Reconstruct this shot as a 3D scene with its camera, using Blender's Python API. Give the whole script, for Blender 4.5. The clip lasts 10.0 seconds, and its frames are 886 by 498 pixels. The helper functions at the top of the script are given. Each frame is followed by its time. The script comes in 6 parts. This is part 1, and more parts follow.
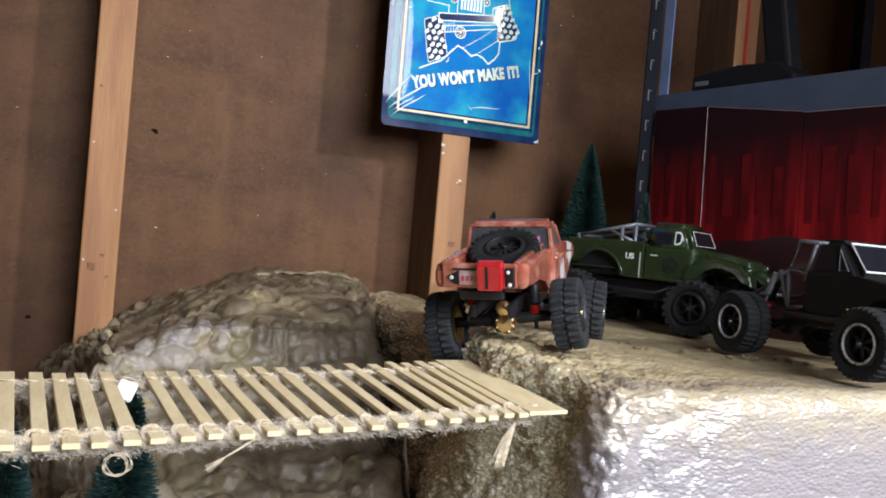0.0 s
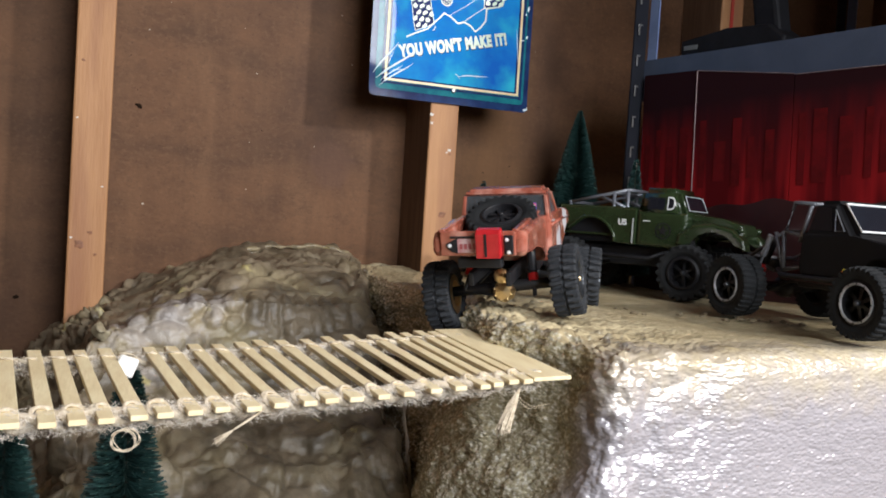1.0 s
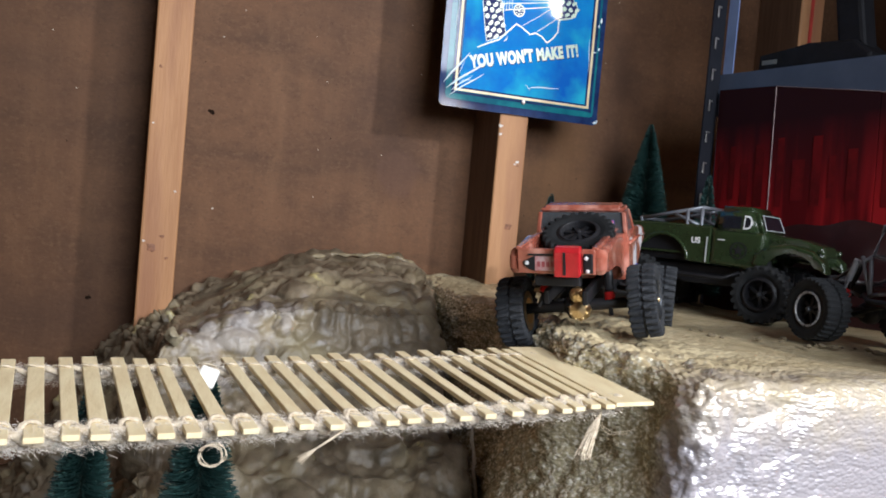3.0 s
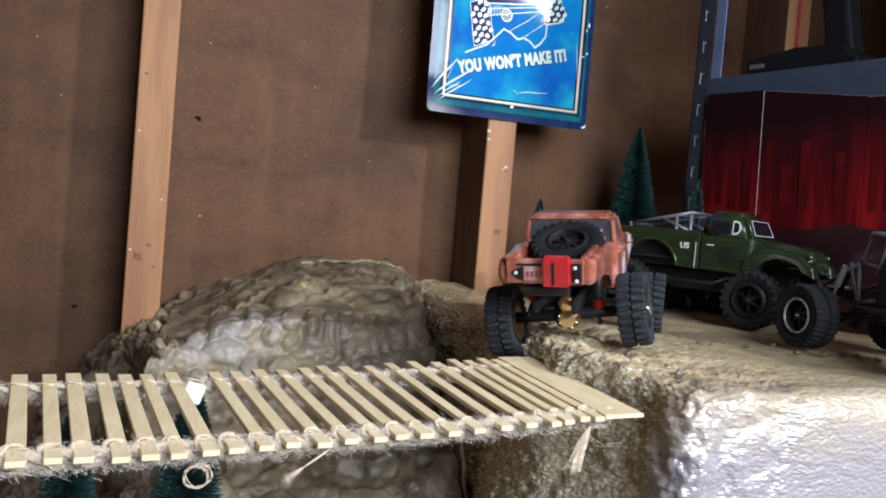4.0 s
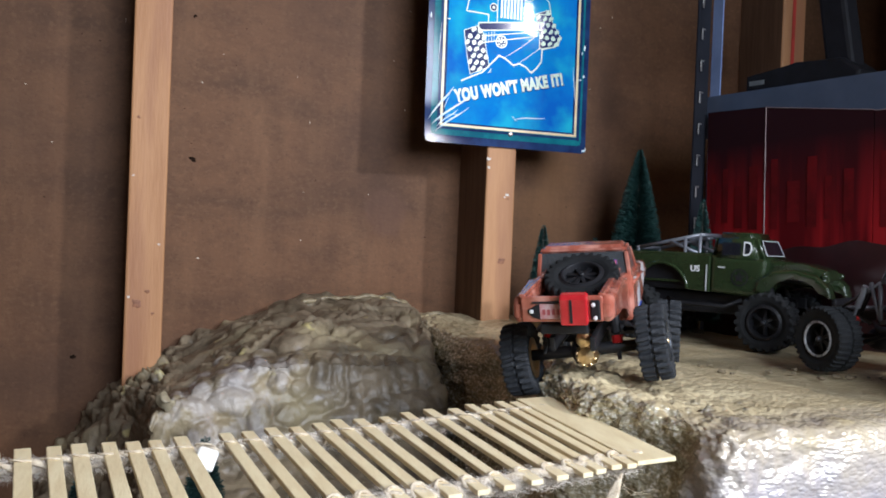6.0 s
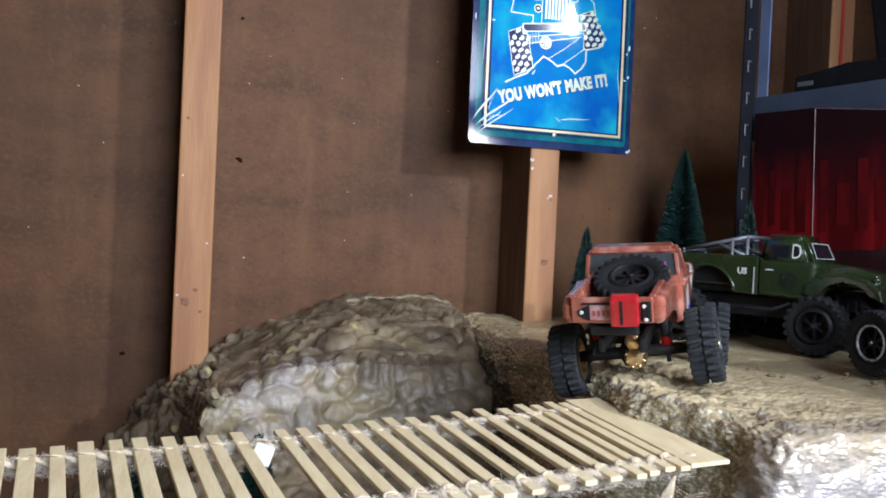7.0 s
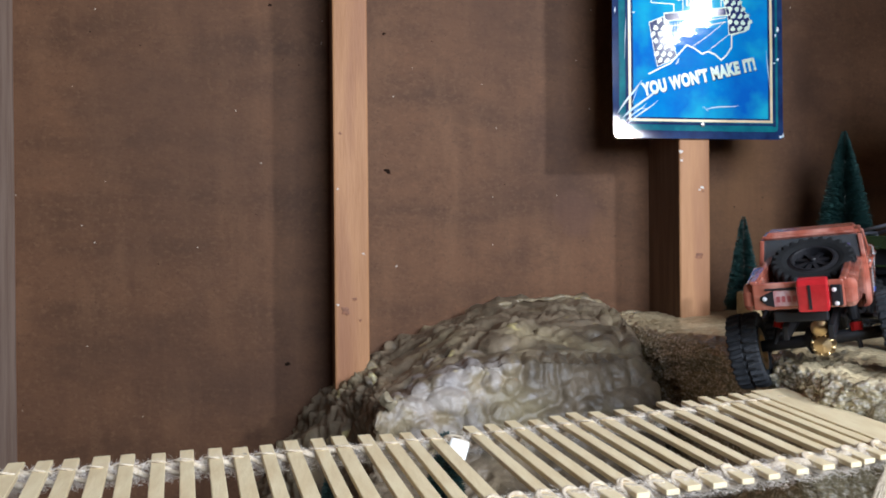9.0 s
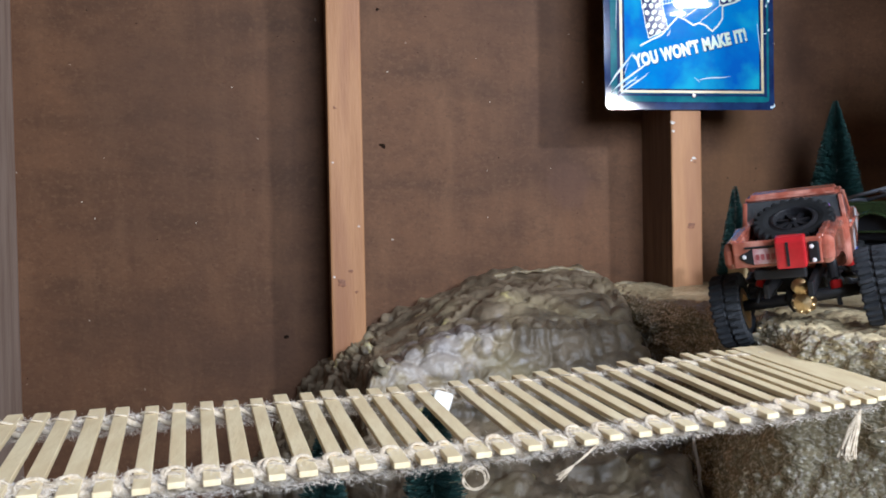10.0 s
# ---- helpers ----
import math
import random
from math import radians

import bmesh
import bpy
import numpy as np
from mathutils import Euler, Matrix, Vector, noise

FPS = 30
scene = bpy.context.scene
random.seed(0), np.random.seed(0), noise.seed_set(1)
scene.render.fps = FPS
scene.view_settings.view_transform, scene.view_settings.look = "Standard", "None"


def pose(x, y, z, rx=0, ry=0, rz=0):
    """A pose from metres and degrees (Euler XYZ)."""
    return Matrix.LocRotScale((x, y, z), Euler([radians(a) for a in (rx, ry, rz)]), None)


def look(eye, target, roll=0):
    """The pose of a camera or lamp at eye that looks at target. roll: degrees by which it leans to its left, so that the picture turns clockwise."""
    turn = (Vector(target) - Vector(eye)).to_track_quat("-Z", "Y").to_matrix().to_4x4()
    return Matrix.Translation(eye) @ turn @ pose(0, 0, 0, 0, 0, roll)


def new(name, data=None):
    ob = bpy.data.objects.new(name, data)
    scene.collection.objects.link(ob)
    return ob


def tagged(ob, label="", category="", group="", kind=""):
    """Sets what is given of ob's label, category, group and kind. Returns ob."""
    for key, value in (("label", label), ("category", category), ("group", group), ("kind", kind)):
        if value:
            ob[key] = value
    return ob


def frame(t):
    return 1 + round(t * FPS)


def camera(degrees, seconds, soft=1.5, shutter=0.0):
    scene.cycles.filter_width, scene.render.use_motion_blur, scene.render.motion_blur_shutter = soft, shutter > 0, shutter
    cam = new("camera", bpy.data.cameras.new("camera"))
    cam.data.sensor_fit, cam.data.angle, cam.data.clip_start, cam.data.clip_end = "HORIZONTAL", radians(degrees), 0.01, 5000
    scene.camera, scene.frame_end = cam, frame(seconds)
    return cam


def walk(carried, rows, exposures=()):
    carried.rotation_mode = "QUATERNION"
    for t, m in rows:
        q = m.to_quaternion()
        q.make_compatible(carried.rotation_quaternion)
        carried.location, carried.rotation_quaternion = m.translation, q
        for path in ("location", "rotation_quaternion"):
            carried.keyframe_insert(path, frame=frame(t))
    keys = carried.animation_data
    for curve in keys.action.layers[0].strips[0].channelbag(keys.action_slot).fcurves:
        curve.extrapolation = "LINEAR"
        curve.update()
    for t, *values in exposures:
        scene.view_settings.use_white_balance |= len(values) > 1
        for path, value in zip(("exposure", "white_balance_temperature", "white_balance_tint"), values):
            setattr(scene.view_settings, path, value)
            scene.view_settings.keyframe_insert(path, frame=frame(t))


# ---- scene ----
cam = camera(55.0, 10.0, soft=1.8)
PATH = [
    (0, (0.082, 0.029, 1.167), (0.8, 1.895, 1.148), 4.9),
    (0.5, (0.08, 0.028, 1.162), (0.829, 1.882, 1.102), 4.0),
    (1, (0.074, 0.037, 1.163), (0.834, 1.885, 1.084), 3.7),
    (1.5, (0.07, 0.048, 1.166), (0.81, 1.905, 1.088), 4.6),
    (2, (0.073, 0.051, 1.167), (0.779, 1.921, 1.098), 5.2),
    (2.5, (0.065, 0.052, 1.168), (0.738, 1.935, 1.109), 5.4),
    (2.7, (0.062, 0.051, 1.167), (0.717, 1.939, 1.099), 5.3),
    (3.8, (0.057, 0.052, 1.174), (0.708, 1.941, 1.096), 4.9),
    (4, (0.061, 0.054, 1.175), (0.732, 1.936, 1.103), 4.8),
    (4.5, (0.06, 0.059, 1.177), (0.761, 1.931, 1.111), 4.1),
    (5, (0.058, 0.067, 1.181), (0.771, 1.935, 1.127), 3.2),
    (5.5, (0.066, 0.072, 1.187), (0.785, 1.938, 1.151), 2.7),
    (6, (0.055, 0.076, 1.188), (0.739, 1.955, 1.163), 2.3),
    (6.2, (0.047, 0.077, 1.189), (0.712, 1.963, 1.161), 2.7),
    (7.5, (0.043, 0.077, 1.186), (0.608, 1.996, 1.158), 1.8),
    (8, (0.039, 0.081, 1.187), (0.534, 2.018, 1.154), 1.1),
    (8.5, (0.029, 0.084, 1.183), (0.44, 2.041, 1.163), 0.3),
    (9, (0.013, 0.083, 1.178), (0.343, 2.056, 1.17), -0.5),
    (9.5, (0.013, 0.076, 1.172), (0.314, 2.053, 1.161), -1.0),
    (10, (0.023, 0.068, 1.163), (0.339, 2.043, 1.121), -1.1),
]
# the white balance drifts a little on the way
walk(cam, [(t, look(eye, target, roll)) for t, eye, target, roll in PATH],
     exposures=[(0.0, 0.03, 6600, 10), (1.0, 0.05, 6800, 10), (2.0, 0.10, 6900, 10), (2.5, 0.06, 6700, 10), (4.0, 0.06, 6250, 10),
                (5.0, 0.06, 6300, 10), (6.0, 0.08, 6150, 10), (7.5, 0.08, 6050, 10), (9.0, 0.06, 6050, 10), (10.0, 0.05, 5950, 10)])

# ---- world, daylight through the window and the doorway ----
world = bpy.data.worlds.new("sky")
world.use_nodes = True
scene.world = world
wn = world.node_tree
sky = wn.nodes.new("ShaderNodeTexSky")
sky.sky_type, sky.sun_disc, sky.sun_elevation, sky.sun_rotation = "NISHITA", False, radians(48), radians(200)
wn.links.new(sky.outputs[0], wn.nodes["Background"].inputs[0])
wn.nodes["Background"].inputs[1].default_value = 0.12


def area(name, eye, target, sx, sy, watts, colour):
    data = bpy.data.lights.new(name, "AREA")
    data.shape, data.size, data.size_y, data.energy, data.color = "RECTANGLE", sx, sy, watts, colour
    ob = new(name, data)
    ob.matrix_world = look(eye, target)
    return ob


FRONT, EAST = -0.75, 1.25
WIN = (-0.72, -0.48, 1.80, 2.04)       # window in the east wall: y0, y1, z0, z1
DOOR = (0.04, 0.96, 0.0, 2.12)         # doorway in the front wall: x0, x1, z0, z1
area("window_daylight", (EAST + 0.03, -0.60, 1.882), (0.3, 0.9, 1.2), 0.09, 0.075, 19, (1.0, 0.985, 0.985))
area("doorway_daylight", (0.50, FRONT - 0.03, 1.69), (0.30, 1.0, 1.05), 0.86, 0.82, 29.5, (0.90, 0.96, 1.06))
scene.view_settings.exposure = 0.0


# ---- materials ----
def mat(name, c1, c2=None, scale=30.0, rough=0.6, metal=0.0, bump=0.0, bscale=None, stretch=(1, 1, 1), coat=0.0, c3=None, s3=4.0, detail=5.0, cell=False, dist=0.002, spec=0.5):
    m = bpy.data.materials.new(name)
    m.use_nodes = True
    t = m.node_tree
    b = t.nodes["Principled BSDF"]
    b.inputs["Roughness"].default_value, b.inputs["Metallic"].default_value = rough, metal
    b.inputs["Coat Weight"].default_value, b.inputs["Coat Roughness"].default_value = coat, 0.12
    b.inputs["Specular IOR Level"].default_value = spec
    co = t.nodes.new("ShaderNodeTexCoord")
    mp = t.nodes.new("ShaderNodeMapping")
    mp.inputs["Scale"].default_value = stretch
    t.links.new(co.outputs["Object"], mp.inputs[0])
    n = t.nodes.new("ShaderNodeTexNoise")
    n.inputs["Scale"].default_value, n.inputs["Detail"].default_value, n.inputs["Roughness"].default_value = scale, detail, 0.65
    t.links.new(mp.outputs[0], n.inputs["Vector"])
    r = t.nodes.new("ShaderNodeValToRGB")
    r.color_ramp.elements[0].position, r.color_ramp.elements[1].position = 0.38, 0.62
    c2 = c2 or tuple(v * 0.75 for v in c1)
    r.color_ramp.elements[0].color, r.color_ramp.elements[1].color = (*c2, 1), (*c1, 1)
    t.links.new(n.outputs["Fac"], r.inputs[0])
    out = r.outputs[0]
    if c3:
        n3 = t.nodes.new("ShaderNodeTexNoise")
        n3.inputs["Scale"].default_value, n3.inputs["Detail"].default_value = s3, 6
        t.links.new(mp.outputs[0], n3.inputs["Vector"])
        r3 = t.nodes.new("ShaderNodeValToRGB")
        r3.color_ramp.elements[0].position, r3.color_ramp.elements[1].position = 0.5, 0.72
        t.links.new(n3.outputs["Fac"], r3.inputs[0])
        mx = t.nodes.new("ShaderNodeMix")
        mx.data_type = "RGBA"
        t.links.new(r3.outputs[0], mx.inputs[0])
        t.links.new(out, mx.inputs[6])
        mx.inputs[7].default_value = (*c3, 1)
        out = mx.outputs[2]
    t.links.new(out, b.inputs["Base Color"])
    if bump:
        if cell:
            bn = t.nodes.new("ShaderNodeTexVoronoi")
            bn.feature = "SMOOTH_F1"
            bo = bn.outputs["Distance"]
        else:
            bn = t.nodes.new("ShaderNodeTexNoise")
            bn.inputs["Detail"].default_value = 6
            bo = bn.outputs["Fac"]
        bn.inputs["Scale"].default_value = bscale or scale * 2
        t.links.new(mp.outputs[0], bn.inputs["Vector"])
        bp = t.nodes.new("ShaderNodeBump")
        bp.inputs["Strength"].default_value, bp.inputs["Distance"].default_value = bump, dist
        bp.invert = cell
        t.links.new(bo, bp.inputs["Height"])
        t.links.new(bp.outputs[0], b.inputs["Normal"])
    return m


def hardboard():
    """Brown hardboard: fine fibre, level smears, large blotches, old water stains and some painted shade."""
    m = bpy.data.materials.new("brown_hardboard")
    m.use_nodes = True
    t = m.node_tree
    b = t.nodes["Principled BSDF"]
    b.inputs["Roughness"].default_value, b.inputs["Specular IOR Level"].default_value = 0.58, 0.14
    co = t.nodes.new("ShaderNodeTexCoord")

    def grain(scale, stretch, detail, lo, hi, rough=0.6):
        mp = t.nodes.new("ShaderNodeMapping")
        mp.inputs["Scale"].default_value = stretch
        t.links.new(co.outputs["Object"], mp.inputs[0])
        n = t.nodes.new("ShaderNodeTexNoise")
        n.inputs["Scale"].default_value, n.inputs["Detail"].default_value, n.inputs["Roughness"].default_value = scale, detail, rough
        t.links.new(mp.outputs[0], n.inputs["Vector"])
        r = t.nodes.new("ShaderNodeMapRange")
        r.inputs[1].default_value, r.inputs[2].default_value = lo, hi
        t.links.new(n.outputs["Fac"], r.inputs[0])
        return r.outputs[0]

    def mix(fac, a, c, amount=1.0):
        k = t.nodes.new("ShaderNodeMath"); k.operation = "MULTIPLY"
        t.links.new(fac, k.inputs[0]); k.inputs[1].default_value = amount
        x = t.nodes.new("ShaderNodeMix"); x.data_type = "RGBA"
        t.links.new(k.outputs[0], x.inputs[0])
        if isinstance(a, tuple):
            x.inputs[6].default_value = (*a, 1)
        else:
            t.links.new(a, x.inputs[6])
        x.inputs[7].default_value = (*c, 1)
        return x.outputs[2]

    def patch(p, size, soft):
        """A blot about a point, with a ragged outline."""
        mp = t.nodes.new("ShaderNodeVectorMath"); mp.operation = "SUBTRACT"
        t.links.new(co.outputs["Object"], mp.inputs[0]); mp.inputs[1].default_value = p
        dv = t.nodes.new("ShaderNodeVectorMath"); dv.operation = "DIVIDE"
        t.links.new(mp.outputs[0], dv.inputs[0]); dv.inputs[1].default_value = size
        ln = t.nodes.new("ShaderNodeVectorMath"); ln.operation = "LENGTH"
        t.links.new(dv.outputs[0], ln.inputs[0])
        ad = t.nodes.new("ShaderNodeMath"); ad.operation = "MULTIPLY_ADD"
        n = t.nodes.new("ShaderNodeTexNoise")
        n.inputs["Scale"].default_value, n.inputs["Detail"].default_value = 13, 8
        t.links.new(co.outputs["Object"], n.inputs["Vector"])
        t.links.new(n.outputs["Fac"], ad.inputs[0]); ad.inputs[1].default_value = 3.2
        t.links.new(ln.outputs["Value"], ad.inputs[2])
        r = t.nodes.new("ShaderNodeMapRange")
        r.inputs[1].default_value, r.inputs[2].default_value = 2.30 + 2 * soft, 2.30 - 2 * soft
        t.links.new(ad.outputs[0], r.inputs[0])
        return r.outputs[0]

    c = mix(grain(3.2, (1, 1, 0.8), 5, 0.35, 0.68), (0.160, 0.0790, 0.0405), (0.112, 0.0560, 0.0305))
    c = mix(grain(9, (0.8, 1, 2.4), 7, 0.45, 0.70), c, (0.083, 0.0435, 0.0248), 0.85)
    c = mix(grain(11, (2.2, 1, 0.6), 6, 0.50, 0.72), c, (0.196, 0.103, 0.054), 0.55)
    c = mix(grain(48, (0.8, 1, 1.2), 9, 0.48, 0.68, 0.75), c, (0.076, 0.039, 0.022), 0.52)
    c = mix(grain(170, (0.9, 1, 1.1), 5, 0.52, 0.68), c, (0.205, 0.110, 0.060), 0.36)
    c = mix(grain(300, (0.9, 1, 1.1), 4, 0.60, 0.70), c, (0.050, 0.027, 0.017), 0.38)
    # darker ragged blot left of the sign
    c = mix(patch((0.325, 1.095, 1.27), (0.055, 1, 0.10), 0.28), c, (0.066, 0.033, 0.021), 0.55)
    c = mix(patch((0.345, 1.095, 1.215), (0.030, 1, 0.035), 0.10), c, (0.150, 0.078, 0.052), 0.35)
    c = mix(patch((0.58, 1.095, 1.27), (0.050, 1, 0.22), 0.35), c, (0.215, 0.108, 0.046), 0.70)
    # streaky stain by the post, widened to paint in the shelf's shade
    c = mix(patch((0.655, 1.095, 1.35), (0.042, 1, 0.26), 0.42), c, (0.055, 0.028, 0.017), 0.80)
    c = mix(patch((0.25, 1.095, 1.46), (0.085, 1, 0.06), 0.35), c, (0.090, 0.046, 0.027), 0.55)
    c = mix(patch((-0.12, 1.095, 1.33), (0.10, 1, 0.16), 0.40), c, (0.092, 0.050, 0.031), 0.55)
    # wide blot, darker low in the left bay
    c = mix(patch((-0.05, 1.095, 1.02), (0.22, 1, 0.07), 0.40), c, (0.075, 0.040, 0.025), 0.60)
    c = mix(grain(7, (4.5, 1, 0.35), 5, 0.50, 0.66), c, (0.068, 0.034, 0.020), 0.20)
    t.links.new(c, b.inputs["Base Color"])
    bp = t.nodes.new("ShaderNodeBump")
    bp.inputs["Strength"].default_value, bp.inputs["Distance"].default_value = 0.28, 0.0008
    t.links.new(grain(260, (0.8, 1, 1.1), 6, 0.2, 0.8), bp.inputs["Height"])
    t.links.new(bp.outputs[0], b.inputs["Normal"])
    return m


HARDBOARD = hardboard()
STUDWOOD = mat("pine_stud", (0.47, 0.240, 0.108), (0.38, 0.180, 0.074), 9, 0.62, bump=0.25, bscale=90, stretch=(5, 5, 0.6), c3=(0.29, 0.125, 0.062), s3=5, detail=8.0)
# stud sides carry painted light: left faces shaded dark, greyed right faces lit paler
STUDSHADE = mat("shaded_stud_side", (0.160, 0.094, 0.058), (0.112, 0.064, 0.040), 14, 0.75, bump=0.3, bscale=90, stretch=(6, 6, 0.5), spec=0.2)
STUDGREY = mat("grey_lit_stud_side", (0.33, 0.25, 0.20), (0.24, 0.17, 0.13), 14, 0.75, bump=0.3, bscale=90, stretch=(6, 6, 0.5), spec=0.2)
FLOORM = mat("concrete", (0.32, 0.31, 0.29), (0.22, 0.21, 0.2), 6, 0.85, bump=0.3, bscale=60)
BENCHM = mat("bench_board", (0.4, 0.29, 0.18), (0.3, 0.2, 0.12), 8, 0.7, stretch=(1, 6, 1))
SLATM = mat("craft_stick_wood", (0.84, 0.72, 0.46), (0.74, 0.60, 0.36), 25, 0.55, bump=0.2, bscale=120, stretch=(4, 1, 4))
TWINE = mat("jute_twine", (0.66, 0.57, 0.43), (0.46, 0.37, 0.26), 420, 0.9, bump=0.6, bscale=700, dist=0.001)
STEEL = mat("blue_grey_shelf_steel", (0.062, 0.080, 0.120), (0.050, 0.066, 0.10), 20, 0.5, metal=0.1, spec=0.3)
DARKSTEEL = mat("dark_slotted_steel", (0.012, 0.013, 0.018), (0.008, 0.009, 0.013), 30, 0.6, spec=0.2)
BLACKP = mat("black_plastic", (0.016, 0.016, 0.018), (0.010, 0.010, 0.012), 60, 0.5, spec=0.3)
TYRE = mat("tyre_rubber", (0.014, 0.015, 0.016), (0.008, 0.009, 0.010), 90, 0.80, spec=0.25, bump=0.2, bscale=500, dist=0.0005)
DUSTYTYRE = mat("dusty_tyre_rubber", (0.032, 0.035, 0.040), (0.016, 0.018, 0.021), 90, 0.80, spec=0.3, bump=0.2, bscale=500, dist=0.0005)


# ---- building helpers ----
def obj(name, bm, material, smooth=False, parent=None, label=""):
    me = bpy.data.meshes.new(name)
    bmesh.ops.recalc_face_normals(bm, faces=bm.faces)
    bm.to_mesh(me)
    bm.free()
    for m in (material if isinstance(material, (list, tuple)) else [material]):
        me.materials.append(m)
    if smooth:
        me.polygons.foreach_set("use_smooth", [True] * len(me.polygons))
    ob = new(name, me)
    if parent:
        ob.parent = parent
    if label:
        tagged(ob, label)
    return ob


def part(name, bm, material, parent, label="", smooth=False):
    return obj(name, bm, material, smooth, parent, label)


def thing(name, m, label, category, group="", kind=""):
    ob = new(name)
    ob.empty_display_size = 0.02
    ob.matrix_world = m
    return tagged(ob, label, category, group, kind)


def box(x0, x1, y0, y1, z0, z1, bevel=0.0, seg=2, bm=None):
    bm = bm or bmesh.new()
    vs = [bm.verts.new((x, y, z)) for x in (x0, x1) for y in (y0, y1) for z in (z0, z1)]
    fs = [(0, 1, 3, 2), (4, 6, 7, 5), (0, 4, 5, 1), (2, 3, 7, 6), (0, 2, 6, 4), (1, 5, 7, 3)]
    faces = [bm.faces.new([vs[i] for i in f]) for f in fs]
    if bevel:
        es = list({e for f in faces for e in f.edges})
        bmesh.ops.bevel(bm, geom=es, offset=bevel, segments=seg, affect="EDGES", profile=0.5)
    return bm


def prism(pts, y0, y1, bm=None, bevel=0.0, seg=2):
    """A closed outline in x, z, drawn out from y0 to y1."""
    bm = bm or bmesh.new()
    a = [bm.verts.new((x, y0, z)) for x, z in pts]
    b = [bm.verts.new((x, y1, z)) for x, z in pts]
    fs = [bm.faces.new(a), bm.faces.new(b[::-1])]
    n = len(pts)
    for i in range(n):
        fs.append(bm.faces.new((a[i], b[i], b[(i + 1) % n], a[(i + 1) % n])))
    if bevel:
        es = [e for f in fs[:2] for e in f.edges]
        bmesh.ops.bevel(bm, geom=es, offset=bevel, segments=seg, affect="EDGES", profile=0.5)
    return bm


def tube(pts, r, n=8, bm=None, close=False):
    """A round bar along points."""
    bm = bm or bmesh.new()
    pts = [Vector(p) for p in pts]
    rings = []
    for i, p in enumerate(pts):
        d = (pts[min(i + 1, len(pts) - 1)] - pts[max(i - 1, 0)]).normalized()
        if close:
            d = (pts[(i + 1) % len(pts)] - pts[i - 1]).normalized()
        u = d.orthogonal().normalized() if abs(d.z) > 0.95 else d.cross(Vector((0, 0, 1))).normalized()
        v = d.cross(u)
        rr = r[i] if isinstance(r, (list, tuple)) else r
        rings.append([bm.verts.new(p + (u * math.cos(a) + v * math.sin(a)) * rr) for a in [2 * math.pi * k / n for k in range(n)]])
    pairs = list(zip(rings, rings[1:])) + ([(rings[-1], rings[0])] if close else [])
    for a, b in pairs:
        for k in range(n):
            bm.faces.new((a[k], a[(k + 1) % n], b[(k + 1) % n], b[k]))
    if not close:
        bm.faces.new(rings[0][::-1])
        bm.faces.new(rings[-1])
    return bm


def lathe(profile, n=32, axis="y", bm=None, m=None, caps=True):
    """Turns (radius, along) pairs about an axis."""
    bm = bm or bmesh.new()
    rings = []
    for r, h in profile:
        ring = []
        for k in range(n):
            a = 2 * math.pi * k / n
            c, d = r * math.cos(a), r * math.sin(a)
            p = Vector((c, h, d) if axis == "y" else (c, d, h))
            ring.append(bm.verts.new(m @ p if m else p))
        rings.append(ring)
    for a, b in zip(rings, rings[1:]):
        for k in range(n):
            bm.faces.new((a[k], a[(k + 1) % n], b[(k + 1) % n], b[k]))
    for ring, r in ((rings[0], profile[0][0]), (rings[-1], profile[-1][0])):
        if r > 1e-6 and caps:
            bm.faces.new(ring)
    return bm


def fbm(x, y, z, octaves=4):
    return noise.fractal(Vector((x, y, z)), 1.0, 2.0, octaves)


def smooth01(a, b, v):
    u = min(1.0, max(0.0, (v - a) / (b - a)))
    return u * u * (3 - 2 * u)


def lerp_table(tab, v):
    if v <= tab[0][0]:
        return tab[0][1]
    for (a, p), (b, q) in zip(tab, tab[1:]):
        if v <= b:
            return p + (q - p) * (v - a) / (b - a)
    return tab[-1][1]


# ---- the shed ----
WALL, STUD = 1.095, 1.006
X0, X1, ROOF = -1.5, EAST, 2.45
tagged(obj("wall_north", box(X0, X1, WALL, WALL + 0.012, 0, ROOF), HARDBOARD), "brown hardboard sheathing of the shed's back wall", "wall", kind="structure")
tagged(obj("wall_west", box(X0 - 0.05, X0, FRONT - 0.1, WALL + 0.012, 0, ROOF), HARDBOARD), "brown hardboard side wall", "wall", kind="structure")
ew = bmesh.new()
for y0, y1, z0, z1 in ((FRONT - 0.1, WIN[0], 0, ROOF), (WIN[0], WIN[1], 0, WIN[2]), (WIN[0], WIN[1], WIN[3], ROOF), (WIN[1], WALL + 0.012, 0, ROOF)):
    box(X1, X1 + 0.05, y0, y1, z0, z1, bm=ew)
tagged(obj("wall_east", ew, HARDBOARD), "brown hardboard side wall with a small window opening", "wall", kind="structure")
fw = bmesh.new()
for x0, x1, z0, z1 in ((X0, DOOR[0], 0, ROOF), (DOOR[0], DOOR[1], DOOR[3], ROOF), (DOOR[1], X1, 0, ROOF)):
    box(x0, x1, FRONT - 0.1, FRONT, z0, z1, bm=fw)
tagged(obj("wall_south", fw, HARDBOARD), "brown hardboard front wall with an open doorway", "wall", kind="structure")
tagged(obj("floor", box(X0 - 0.05, X1 + 0.05, FRONT - 0.1, WALL + 0.012, -0.1, 0), FLOORM), "grey concrete shed floor", "floor", kind="structure")
tagged(obj("ceiling", box(X0 - 0.05, X1 + 0.05, FRONT - 0.1, WALL + 0.012, ROOF, ROOF + 0.05), HARDBOARD), "brown board ceiling of the shed", "ceiling", kind="structure")
